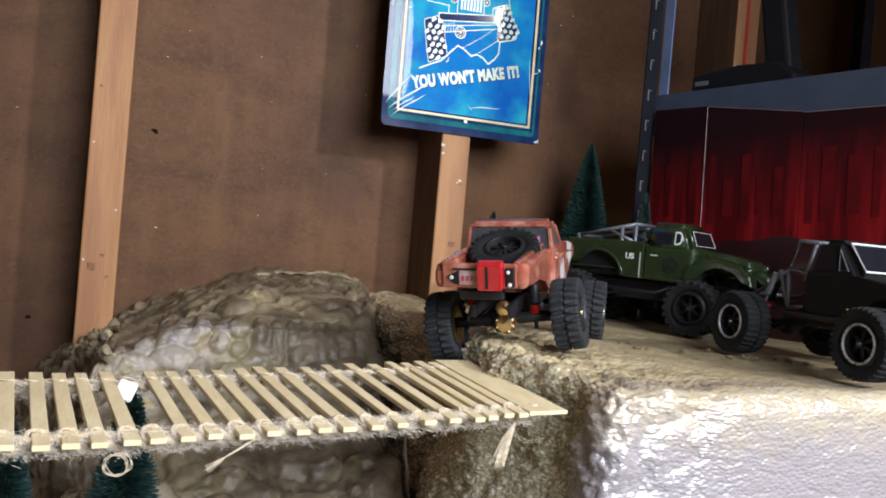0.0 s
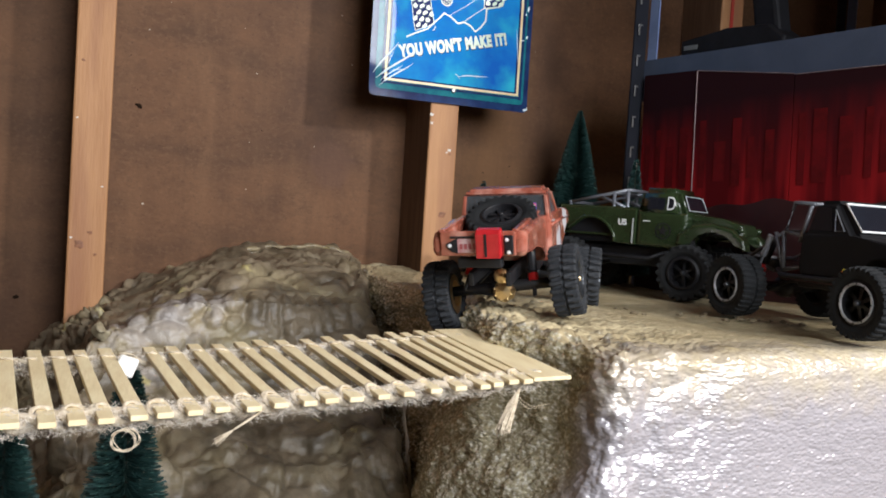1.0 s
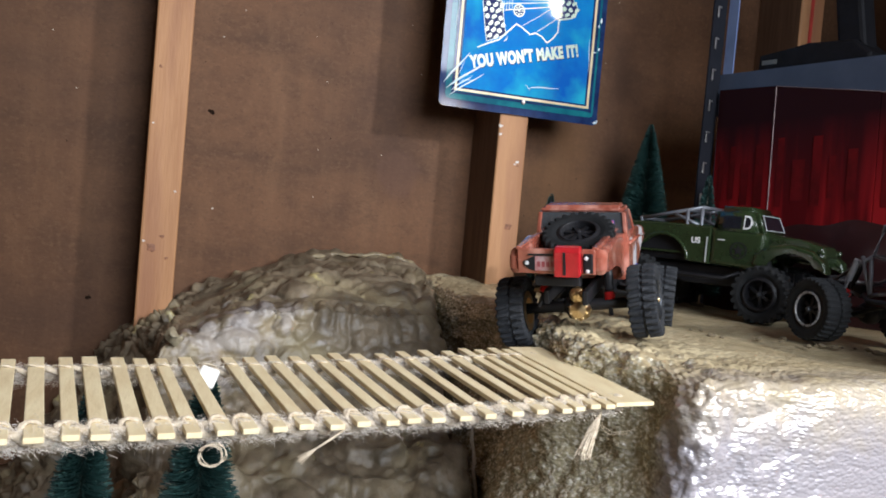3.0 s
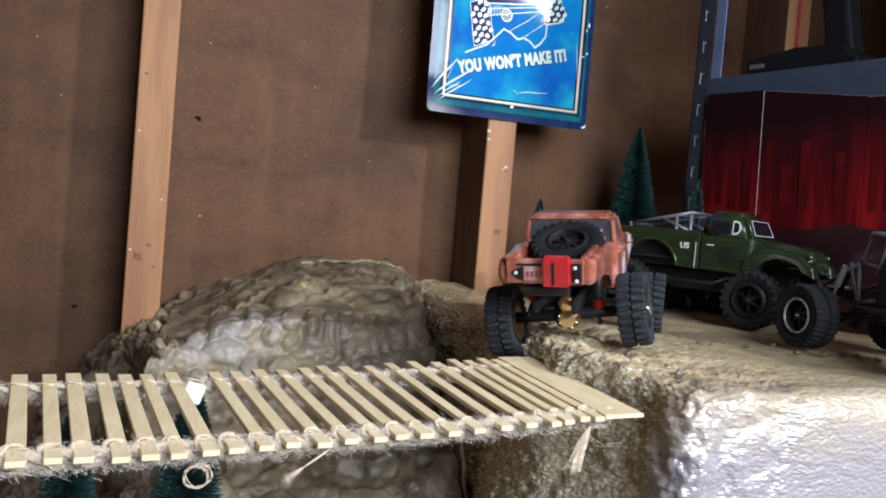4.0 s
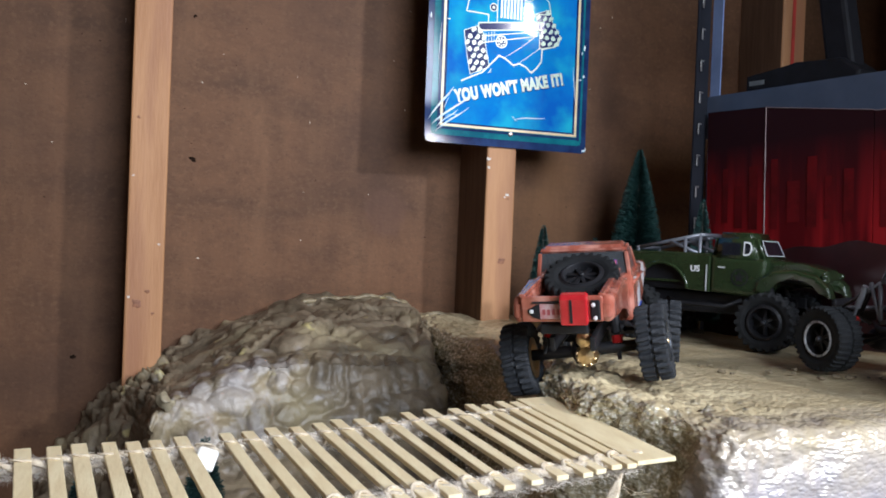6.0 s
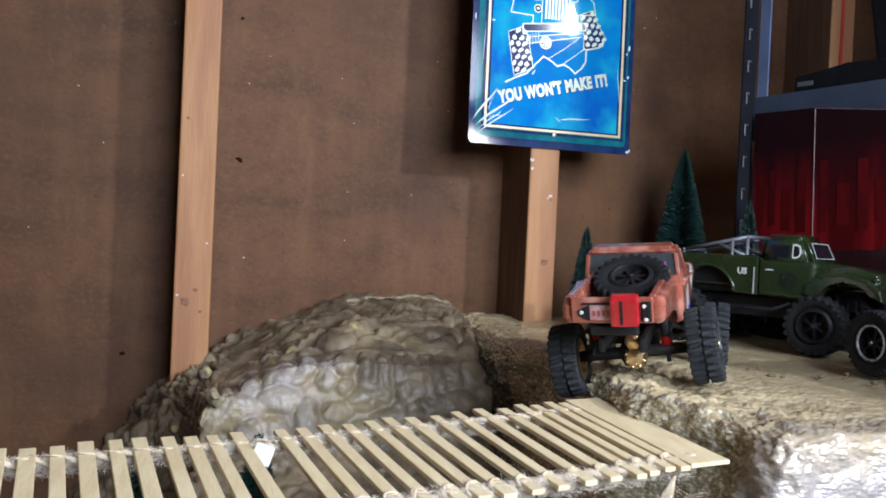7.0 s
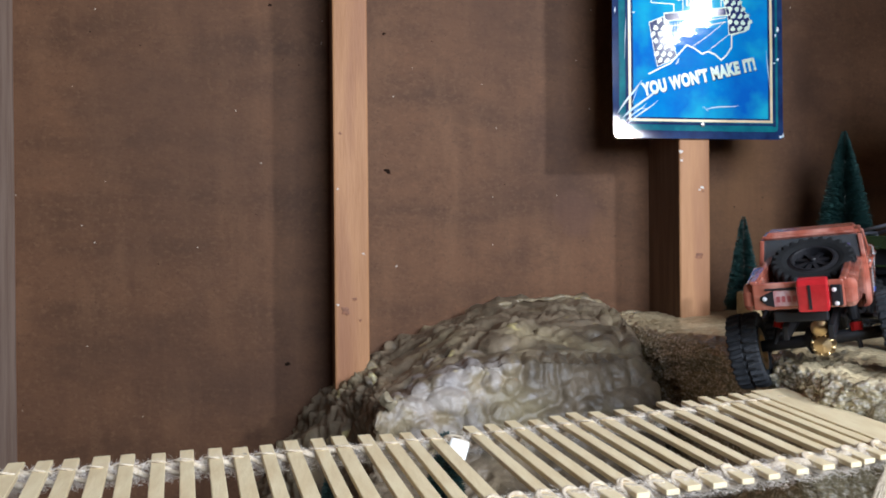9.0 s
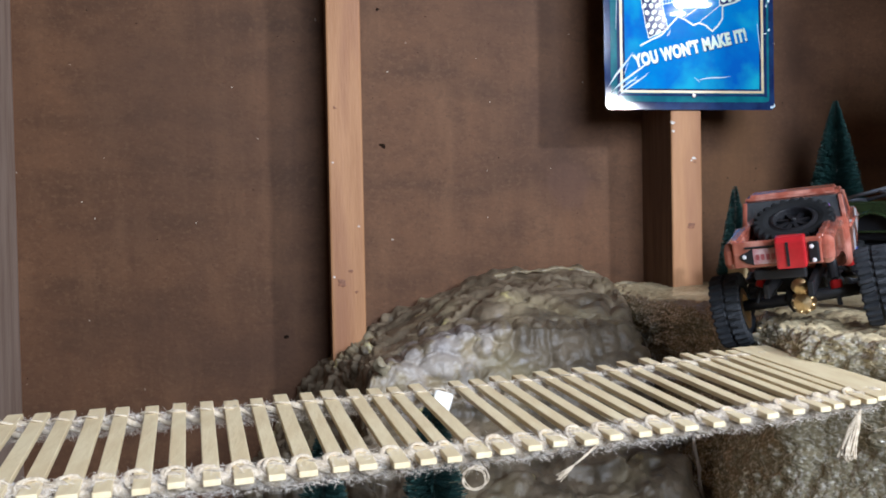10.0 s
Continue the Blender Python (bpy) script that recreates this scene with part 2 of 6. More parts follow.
tagged(obj("ground", box(-60, 60, -60, 60, -0.3, -0.12), FLOORM), "grey ground outside the shed", "ground", kind="structure")


def stud(cx, label):
    bm = box(cx - 0.0188, cx + 0.0188, STUD, WALL, 0.0, ROOF, 0.0022)
    bm.normal_update()
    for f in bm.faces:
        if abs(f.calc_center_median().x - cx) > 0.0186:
            # shade colour on the left face, lit grey on the right
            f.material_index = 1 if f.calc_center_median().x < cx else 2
    ob = obj("wall_stud", bm, (STUDWOOD, STUDSHADE, STUDGREY))
    return tagged(ob, label, "stud", "studs of the back wall", "structure")


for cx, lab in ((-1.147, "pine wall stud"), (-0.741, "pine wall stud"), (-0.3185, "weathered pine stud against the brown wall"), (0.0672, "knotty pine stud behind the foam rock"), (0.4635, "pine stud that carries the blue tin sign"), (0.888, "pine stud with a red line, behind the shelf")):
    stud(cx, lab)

# ---- bench under the course ----
bench = thing("workbench", pose(0, 0, 0), "wooden workbench that carries the foam course", "workbench")
part("bench_top", box(-0.9, 1.2, 0.36, 1.09, 0.74, 0.78, 0.004), BENCHM, bench)
for lx in (-0.85, 0.15, 1.12):
    for ly in (0.42, 1.0):
        part("leg", box(lx, lx + 0.06, ly, ly + 0.06, 0.0, 0.74), BENCHM, bench)

# ---- foil-covered ledge ----
TOP = 1.092


def ledge_edge_x(y):
    return lerp_table(((0.43, 0.352), (0.5, 0.352), (0.56, 0.325), (0.62, 0.335), (0.68, 0.362), (0.78, 0.352), (0.86, 0.346), (0.95, 0.360), (1.02, 0.372), (1.1, 0.378)), y)


def ledge():
    bm = bmesh.new()
    xa, xb, ya, yb, za = 0.35, 1.12, 0.447, 1.094, 0.78

    def grid(f, nu, nv, which):
        vs = [[bm.verts.new(f(i / nu, j / nv)) for j in range(nv + 1)] for i in range(nu + 1)]
        for i in range(nu):
            for j in range(nv):
                bm.faces.new((vs[i][j], vs[i + 1][j], vs[i + 1][j + 1], vs[i][j + 1])).material_index = which
    warp = lambda u: u ** 1.5
    hz = lambda v: TOP - (TOP - za) * v ** 1.6
    grid(lambda u, v: Vector((xa + (xb - xa) * warp(u), ya + (yb - ya) * v, TOP)), 220, 300, 0)
    grid(lambda u, v: Vector((xa + (xb - xa) * warp(u), ya, hz(v))), 220, 130, 1)
    grid(lambda u, v: Vector((xa, ya + (yb - ya) * u, hz(v))), 300, 130, 2)
    bmesh.ops.remove_doubles(bm, verts=bm.verts, dist=0.0004)
    r = 0.016
    for v in bm.verts:
        p = v.co.copy()
        rr = r * (1 + 0.5 * fbm(p.x * 9, p.y * 9, 2.0, 3))
        inner = Vector((max(p.x, xa + rr), max(p.y, ya + rr), min(p.z, TOP - rr)))
        d = p - inner
        n = d.normalized() if d.length > 1e-6 else Vector((0, 0, 1))
        if d.length > 1e-6:
            q = inner + n * rr
        else:
            q = p
        edge = (1 - smooth01(0.0, 0.14, p.x - xa)) * (1 - 0.6 * smooth01(0.72, 0.80, p.y) * smooth01(TOP - 0.03, TOP - 0.005, p.z))
        lump = fbm(q.x * 26, q.y * 26, q.z * 26, 4) * 0.0075 * edge + fbm(q.x * 7, q.y * 7, q.z * 7, 3) * 0.004
        side = 0.25 + 0.75 * max(smooth01(0.0, 0.05, p.y - ya), 0.7 * (1 - smooth01(0.006, 0.022, p.x - xa)))
        dd, _ = noise.voronoi(Vector((q.x * 115, q.y * 125, q.z * 165)))
        fine = (0.45 - dd[0]) * 0.0050 * (0.20 + 0.85 * edge * side) + abs(noise.noise(q * 48)) * 0.007 * edge * side
        d2, _ = noise.voronoi(Vector((q.x * 215, q.y * 225, q.z * 320)))
        q += n * (lump + fine + (0.45 - d2[0]) * 0.0042 * (0.18 + 0.80 * edge * side))
        w = 1 - smooth01(0.0, 0.2, p.x - xa)
        q.x += (ledge_edge_x(q.y) - xa) * w
        q.x -= w * 0.03 * smooth01(0.02, 0.16, TOP - q.z)
        q.y += 0.004 * math.sin(q.x * 11) * (1 - smooth01(0, 0.1, q.y - ya))
        v.co = q
    return bm


def foil_paint():
    m = mat("painted_bubble_foil", (0.66, 0.555, 0.35), (0.52, 0.425, 0.255), 24, 0.27, metal=0.15, c3=(0.42, 0.335, 0.195), s3=9)
    t = m.node_tree
    b = t.nodes["Principled BSDF"]
    geo = t.nodes.new("ShaderNodeNewGeometry")
    sep = t.nodes.new("ShaderNodeSeparateXYZ")
    t.links.new(geo.outputs["Position"], sep.inputs[0])
    nz = t.nodes.new("ShaderNodeTexNoise")
    nz.inputs["Scale"].default_value, nz.inputs["Detail"].default_value = 75, 6
    t.links.new(geo.outputs["Position"], nz.inputs["Vector"])
    # bare foil on the front below the sprayed rim
    hgt = t.nodes.new("ShaderNodeMath"); hgt.operation = "MULTIPLY_ADD"
    t.links.new(nz.outputs["Fac"], hgt.inputs[0])
    hgt.inputs[1].default_value = -0.05
    t.links.new(sep.outputs[2], hgt.inputs[2])
    ra = t.nodes.new("ShaderNodeMapRange")
    ra.inputs[1].default_value, ra.inputs[2].default_value, ra.inputs[3].default_value, ra.inputs[4].default_value = 1.077, 1.022, 0, 1
    t.links.new(hgt.outputs[0], ra.inputs[0])
    rb = t.nodes.new("ShaderNodeMapRange")
    rb.inputs[1].default_value, rb.inputs[2].default_value, rb.inputs[3].default_value, rb.inputs[4].default_value = 0.500, 0.472, 0, 1
    t.links.new(sep.outputs[1], rb.inputs[0])
    mul = t.nodes.new("ShaderNodeMath"); mul.operation = "MULTIPLY"
    t.links.new(ra.outputs[0], mul.inputs[0])
    t.links.new(rb.outputs[0], mul.inputs[1])
    mx = t.nodes.new("ShaderNodeMix"); mx.data_type = "RGBA"
    t.links.new(mul.outputs[0], mx.inputs[0])
    src = b.inputs["Base Color"].links[0].from_socket
    t.links.new(src, mx.inputs[6])
    mx.inputs[7].default_value = (0.52, 0.485, 0.505, 1)
    t.links.new(mx.outputs[2], b.inputs["Base Color"])
    me_ = t.nodes.new("ShaderNodeMapRange")
    me_.inputs[3].default_value, me_.inputs[4].default_value = 0.14, 0.33
    t.links.new(mul.outputs[0], me_.inputs[0])
    t.links.new(me_.outputs[0], b.inputs["Metallic"])
    vo = t.nodes.new("ShaderNodeTexVoronoi"); vo.feature = "SMOOTH_F1"
    vo.inputs["Scale"].default_value = 320
    flat = t.nodes.new("ShaderNodeMapping")
    flat.inputs["Scale"].default_value = (0.80, 0.95, 1.45)
    t.links.new(geo.outputs["Position"], flat.inputs[0])
    t.links.new(flat.outputs[0], vo.inputs["Vector"])
    vo.inputs["Smoothness"].default_value = 0.35
    n2 = t.nodes.new("ShaderNodeTexNoise")
    n2.inputs["Scale"].default_value, n2.inputs["Detail"].default_value = 520, 4
    t.links.new(geo.outputs["Position"], n2.inputs["Vector"])
    ad = t.nodes.new("ShaderNodeMath"); ad.operation = "MULTIPLY_ADD"
    t.links.new(n2.outputs["Fac"], ad.inputs[0]); ad.inputs[1].default_value = -0.25
    lines = t.nodes.new("ShaderNodeMapping")
    lines.inputs["Scale"].default_value = (26, 26, 190)
    t.links.new(geo.outputs["Position"], lines.inputs[0])
    n3 = t.nodes.new("ShaderNodeTexNoise")
    n3.inputs["Scale"].default_value, n3.inputs["Detail"].default_value = 1.0, 3
    t.links.new(lines.outputs[0], n3.inputs["Vector"])
    crease = t.nodes.new("ShaderNodeMath"); crease.operation = "MULTIPLY_ADD"
    t.links.new(n3.outputs["Fac"], crease.inputs[0]); crease.inputs[1].default_value = 1.1
    t.links.new(vo.outputs["Distance"], crease.inputs[2])
    t.links.new(crease.outputs[0], ad.inputs[2])
    bp = t.nodes.new("ShaderNodeBump"); bp.invert = True
    bp.inputs["Strength"].default_value, bp.inputs["Distance"].default_value = 0.85, 0.0009
    t.links.new(ad.outputs[0], bp.inputs["Height"])
    t.links.new(bp.outputs[0], b.inputs["Normal"])
    # crumpled gilt film on the side towards the gully
    sn = t.nodes.new("ShaderNodeSeparateXYZ")
    t.links.new(geo.outputs["Normal"], sn.inputs[0])
    rs = t.nodes.new("ShaderNodeMapRange")
    rs.inputs[1].default_value, rs.inputs[2].default_value, rs.inputs[3].default_value, rs.inputs[4].default_value = -0.25, -0.75, 0, 1
    t.links.new(sn.outputs[0], rs.inputs[0])
    back = t.nodes.new("ShaderNodeMapRange")
    back.inputs[1].default_value, back.inputs[2].default_value, back.inputs[3].default_value, back.inputs[4].default_value = 0.464, 0.490, 0, 1
    t.links.new(sep.outputs[1], back.inputs[0])
    gilt = t.nodes.new("ShaderNodeMath"); gilt.operation = "MULTIPLY"
    t.links.new(rs.outputs[0], gilt.inputs[0]); t.links.new(back.outputs[0], gilt.inputs[1])
    # the film's sparkle is painted in as small bright specks
    ns = t.nodes.new("ShaderNodeTexNoise")
    ns.inputs["Scale"].default_value, ns.inputs["Detail"].default_value = 380, 3
    t.links.new(geo.outputs["Position"], ns.inputs["Vector"])
    rc = t.nodes.new("ShaderNodeValToRGB")
    rc.color_ramp.elements[0].position, rc.color_ramp.elements[0].color = 0.46, (0.46, 0.415, 0.28, 1)
    rc.color_ramp.elements[1].position, rc.color_ramp.elements[1].color = 0.66, (0.95, 0.91, 0.78, 1)
    t.links.new(ns.outputs["Fac"], rc.inputs[0])
    ms = t.nodes.new("ShaderNodeMix"); ms.data_type = "RGBA"
    t.links.new(gilt.outputs[0], ms.inputs[0])
    t.links.new(mx.outputs[2], ms.inputs[6])
    t.links.new(rc.outputs[0], ms.inputs[7])
    t.links.new(ms.outputs[2], b.inputs["Base Color"])
    deep = t.nodes.new("ShaderNodeMath"); deep.operation = "MULTIPLY_ADD"
    t.links.new(gilt.outputs[0], deep.inputs[0]); deep.inputs[1].default_value, deep.inputs[2].default_value = 0.9, 1.0
    lift = t.nodes.new("ShaderNodeMath"); lift.operation = "MULTIPLY"
    t.links.new(ad.outputs[0], lift.inputs[0]); t.links.new(deep.outputs[0], lift.inputs[1])
    t.links.new(lift.outputs[0], bp.inputs["Height"])
    mm = t.nodes.new("ShaderNodeMath"); mm.operation = "MULTIPLY_ADD"
    t.links.new(gilt.outputs[0], mm.inputs[0]); mm.inputs[1].default_value = 0.26
    t.links.new(me_.outputs[0], mm.inputs[2])
    t.links.new(mm.outputs[0], b.inputs["Metallic"])
    return m


FOIL = foil_paint()
foam_ledge = thing("foam_ledge", pose(0, 0, 0), "foam ledge in bubble foil, sprayed tan above, silver in front", "terrain ledge")
whole = ledge()
bmesh.ops.recalc_face_normals(whole, faces=whole.faces)
if sum(f.normal.z for f in whole.faces if f.material_index == 0) < 0:
    bmesh.ops.reverse_faces(whole, faces=whole.faces)
for which, name, lab in ((0, "top_skin", "sprayed tan bubble foil"), (1, "front_skin", "bare silver bubble foil"), (2, "gully_side", "crumpled gilt film")):
    bm = whole.copy()
    bmesh.ops.delete(bm, geom=[f for f in bm.faces if f.material_index != which], context="FACES")
    for f in bm.faces:
        f.material_index = 0
    part(name, bm, FOIL, foam_ledge, lab, True)
whole.free()

# ---- foam rock mound ----
RIDGE = ((-0.06, 0.86), (-0.03, 0.93), (0.0, 0.975), (0.033, 1.010), (0.057, 1.032), (0.09, 1.050), (0.124, 1.066), (0.157, 1.084), (0.18, 1.093), (0.26, 1.110), (0.335, 1.115), (0.37, 1.108), (0.42, 1.09))


def rock_height(x, y):
    ridge = lerp_table(RIDGE, x)
    front = y + 0.012 * noise.noise(Vector((x * 14, 3.0, 1.0)))
    face = lerp_table(((0.56, 0.80), (0.60, 0.86), (0.64, 0.93), (0.68, 0.968), (0.72, 0.985), (0.755, 0.997), (0.77, 1.008), (0.787, 1.048), (0.801, 1.075), (0.83, 1.086), (0.88, 1.096), (0.94, 1.112), (1.1, 1.13)), front)
    steep = lerp_table(((0.0, 0.80), (0.035, 0.87), (0.058, 0.96), (0.067, 1.012), (0.073, 1.042), (0.079, 1.072), (0.095, 1.12), (0.2, 1.3)), x)
    gentle = lerp_table(((-0.08, 0.85), (-0.008, 0.948), (0.023, 0.991), (0.051, 1.030), (0.096, 1.075), (0.13, 1.13), (0.2, 1.25)), x)
    turn = smooth01(0.80, 1.0, y)
    left = steep + (gentle - steep) * turn
    off = x - lerp_table(((0.70, 0.312), (0.78, 0.320), (0.85, 0.333), (0.92, 0.354), (1.0, 0.376), (1.1, 0.392)), y) - 0.006 * noise.noise(Vector((y * 22, x * 3, 6.0)))
    right = lerp_table(((-0.05, 1.17), (-0.02, 1.128), (-0.008, 1.104), (0.0, 1.072), (0.006, 1.02), (0.012, 0.93), (0.03, 0.80)), off)
    k = 0.006
    vals = (ridge, face, left, right)
    m = min(vals)
    return m - k * math.log(sum(math.exp(-(v - m) / k) for v in vals)) + k * 0.3


def turn_at(y):
    return smooth01(0.80, 1.0, y)


def spread(a, b, n, c, d, dense):
    """n + 1 places from a to b, closer together between c and d."""
    weight = lambda v: dense if c < v < d else 1.0
    fine = [a + (b - a) * k / 2000 for k in range(2001)]
    total = [0.0]
    for p in fine[1:]:
        total.append(total[-1] + weight(p))
    return [lerp_table(list(zip(total, fine)), total[-1] * k / n) for k in range(n + 1)]


def clump(w, scale, amount, sx=1.0):
    """Soft rounded lumps with creases where they meet."""
    d, _ = noise.voronoi(Vector((w.x * scale * sx, w.y * scale, w.z * scale)))
    return amount * (0.42 - min(d[0], 0.9) ** 1.6 + 0.35 * min(1.0, (d[1] - d[0]) * 4) - 0.2)


def facet(w, scale, amount):
    """A broken face: cells that each tilt their own way, with a crease between."""
    q = w * scale
    d, near = noise.voronoi(q)
    r = noise.cell_vector(near[0] * 7.3 + Vector((0.37, 0.61, 0.13))) - Vector((0.5, 0.5, 0.5))
    edge = min(1.0, (d[1] - d[0]) * 5.5)
    return amount * ((2.6 * (q - near[0]).dot(r) + 1.1 * r.x) * (0.35 + 0.65 * edge) + 0.55 * (edge - 0.8))


# lobes of foam on the face: x, z and half sizes, in millimetres
LOBES = ((100, 1037, 20, 13), (135, 1049, 16, 10), (157, 1038, 9, 12), (107, 1065, 12, 8), (143, 1067, 14, 9), (124, 1069, 8, 7), (160, 1077, 7, 9), (175, 1064, 8, 7), (192, 1077, 9, 8), (192, 1060, 7, 6),
         (212, 1068, 8, 15), (227, 1065, 7, 18), (241, 1065, 6.5, 18), (253, 1065, 6.5, 18), (265, 1065, 6.5, 17), (277, 1066, 7, 16), (292, 1067, 8, 14), (307, 1068, 8, 12), (207, 1049, 14, 10), (280, 1042, 42, 9),
         (320, 1050, 10, 14), (184, 1040, 15, 8), (238, 1034, 22, 7), (120, 1022, 22, 9), (165, 1021, 22, 8), (210, 1022, 22, 8), (89, 1054, 6, 6), (77, 1024, 9, 13))


def lobe(x, z):
    """Height of the lobe that stands out most at a place on the face; a crease where none does."""
    best = -0.0016
    for cx, cz, rx, rz in LOBES:
        d = ((x * 1000 - cx) / (rx * 1.14)) ** 2 + ((z * 1000 - cz) / (rz * 1.14)) ** 2
        if d < 1:
            best = max(best, (0.0010 + 0.00036 * min(rx, rz)) * (1 - d) ** 0.62)
    return best


def pits(w, scale):
    """Sparse torn holes."""
    q = Vector((w.x * scale, w.y * scale * 1.6, w.z * scale * 1.6)) + Vector((4.2, 1.7, 0.4))
    d, near = noise.voronoi(q)
    chance = noise.cell_vector(near[0] * 5.1).x
    return (1 - smooth01(0.10, 0.42, d[0])) if chance > 0.70 else 0.0


def rock():
    bm = bmesh.new()
    nx, ny = 330, 340
    xa, xb, ya, yb = -0.07, 0.40, 0.57, 1.094
    us, vs_ = spread(xa, xb, nx, 0.045, 0.105, 2.2), spread(ya, yb, ny, 0.752, 0.835, 3.2)
    P = [[Vector((us[i], vs_[j], 0)) for j in range(ny + 1)] for i in range(nx + 1)]
    for row in P:
        for p in row:
            p.z = rock_height(p.x, p.y)
    vs = []
    for i in range(nx + 1):
        row = []
        for j in range(ny + 1):
            p = P[i][j]
            du = P[min(i + 1, nx)][j] - P[max(i - 1, 0)][j]
            dv = P[i][min(j + 1, ny)] - P[i][max(j - 1, 0)]
            n = du.cross(dv).normalized()
            w = p + Vector((noise.noise(p * 24), noise.noise(p * 24 + Vector((3, 8, 1))), noise.noise(p * 24 + Vector((7, 1, 3))))) * 0.0075
            low = 1 - smooth01(0.70, 0.76, p.y)
            face = 1 - smooth01(0.815, 0.84, p.y + 0.008 * noise.noise(p * 30))
            scales = 1 - smooth01(0.060, 0.085, p.x - 0.03 * turn_at(p.y))
            top = (1 - face) * (1 - scales)
            calm = 0.25 + 0.9 * smooth01(-0.20, 0.30, noise.noise(p * 14 + Vector((2, 5, 8))))
            smear = noise.noise(Vector((w.x * 16, w.y * 48, w.z * 70)) + Vector((0, 0, 4 * noise.noise(p * 9))))
            h = top * (facet(w, 13, 0.0060) + calm * (facet(w, 38, 0.0028) + clump(w, 66, 0.0036)) + 0.0052 * smear)
            h += top * -0.0120 * pits(w, 28)
            h += scales * (facet(w, 58, 0.0068) + clump(w, 95, 0.0040))
            onface = face * (1 - scales) * smooth01(0.070, 0.085, p.x)
            v = p + Vector((noise.noise(p * 36), 0, noise.noise(p * 36 + Vector((4, 4, 4))))) * 0.0026
            h += onface * (lobe(v.x, v.z) + 0.7 * calm * facet(w, 44, 0.0022) + clump(w, 80, 0.0012) + 0.0007 * noise.noise(Vector((w.x * 150, w.y * 60, w.z * 40))) - 0.004 * pits(w, 40))
            h += low * (facet(w, 24, 0.0068) + clump(w, 42, 0.0040) - 0.0050 * pits(w, 36))
            h += fbm(p.x * 15, p.y * 15, p.z * 15, 3) * 0.005 + 0.0013 * (1 - 0.6 * onface) * noise.noise(w * 105) - 0.005
            lip = smooth01(1.062, 1.072, p.y) * (1 - smooth01(1.083, 1.092, p.y))
            h += lip * (0.004 + 0.004 * noise.noise(p * 60))
            q = p + n * h
            q.y = min(q.y, 1.0945)
            row.append(bm.verts.new(q))
        vs.append(row)
    for i in range(nx):
        for j in range(ny):
            bm.faces.new((vs[i][j], vs[i + 1][j], vs[i + 1][j + 1], vs[i][j + 1]))
    return bm


ROCKM = mat("painted_foam_rock", (0.238, 0.187, 0.125), (0.100, 0.078, 0.050), 30, 0.44, bump=1.0, bscale=85, c3=(0.33, 0.27, 0.16), s3=14, dist=0.0026, detail=10.0)


def stone_wash(m):
    """Pale grey wash brushed over the stones on the left of the face."""
    t = m.node_tree
    b = t.nodes["Principled BSDF"]
    geo = t.nodes.new("ShaderNodeNewGeometry")
    d = t.nodes.new("ShaderNodeVectorMath"); d.operation = "DISTANCE"
    t.links.new(geo.outputs["Position"], d.inputs[0])
    d.inputs[1].default_value = (0.140, 0.800, 1.056)
    mr = t.nodes.new("ShaderNodeMapRange")
    mr.inputs[1].default_value, mr.inputs[2].default_value, mr.inputs[3].default_value, mr.inputs[4].default_value = 0.02, 0.112, 0.10, -0.20
    t.links.new(d.outputs["Value"], mr.inputs[0])
    n = t.nodes.new("ShaderNodeTexNoise")
    n.inputs["Scale"].default_value, n.inputs["Detail"].default_value = 48, 9
    t.links.new(geo.outputs["Position"], n.inputs["Vector"])
    ad = t.nodes.new("ShaderNodeMath"); ad.operation = "ADD"
    t.links.new(mr.outputs[0], ad.inputs[0]); t.links.new(n.outputs["Fac"], ad.inputs[1])
    rp = t.nodes.new("ShaderNodeValToRGB")
    rp.color_ramp.elements[0].position, rp.color_ramp.elements[1].position = 0.52, 0.62
    rp.color_ramp.elements[1].color = (0.38, 0.38, 0.38, 1)
    t.links.new(ad.outputs[0], rp.inputs[0])
    mix = t.nodes.new("ShaderNodeMix"); mix.data_type = "RGBA"
    t.links.new(rp.outputs[0], mix.inputs[0])
    t.links.new(b.inputs["Base Color"].links[0].from_socket, mix.inputs[6])
    mix.inputs[7].default_value = (0.46, 0.43, 0.43, 1)
    n2 = t.nodes.new("ShaderNodeTexNoise")
    n2.inputs["Scale"].default_value, n2.inputs["Detail"].default_value = 34, 4
    t.links.new(geo.outputs["Position"], n2.inputs["Vector"])
    torn = t.nodes.new("ShaderNodeMapRange")
    torn.inputs[1].default_value, torn.inputs[2].default_value, torn.inputs[4].default_value = 0.675, 0.72, 0.8
    t.links.new(n2.outputs["Fac"], torn.inputs[0])
    bare = t.nodes.new("ShaderNodeMix"); bare.data_type = "RGBA"
    t.links.new(torn.outputs[0], bare.inputs[0])
    t.links.new(mix.outputs[2], bare.inputs[6])
    bare.inputs[7].default_value = (0.52, 0.45, 0.20, 1)
    t.links.new(bare.outputs[2], b.inputs["Base Color"])


stone_wash(ROCKM)
tagged(obj("foam_rock", rock(), ROCKM, True), "carved spray-foam rock mound painted tan and grey, against the wall", "foam rock")

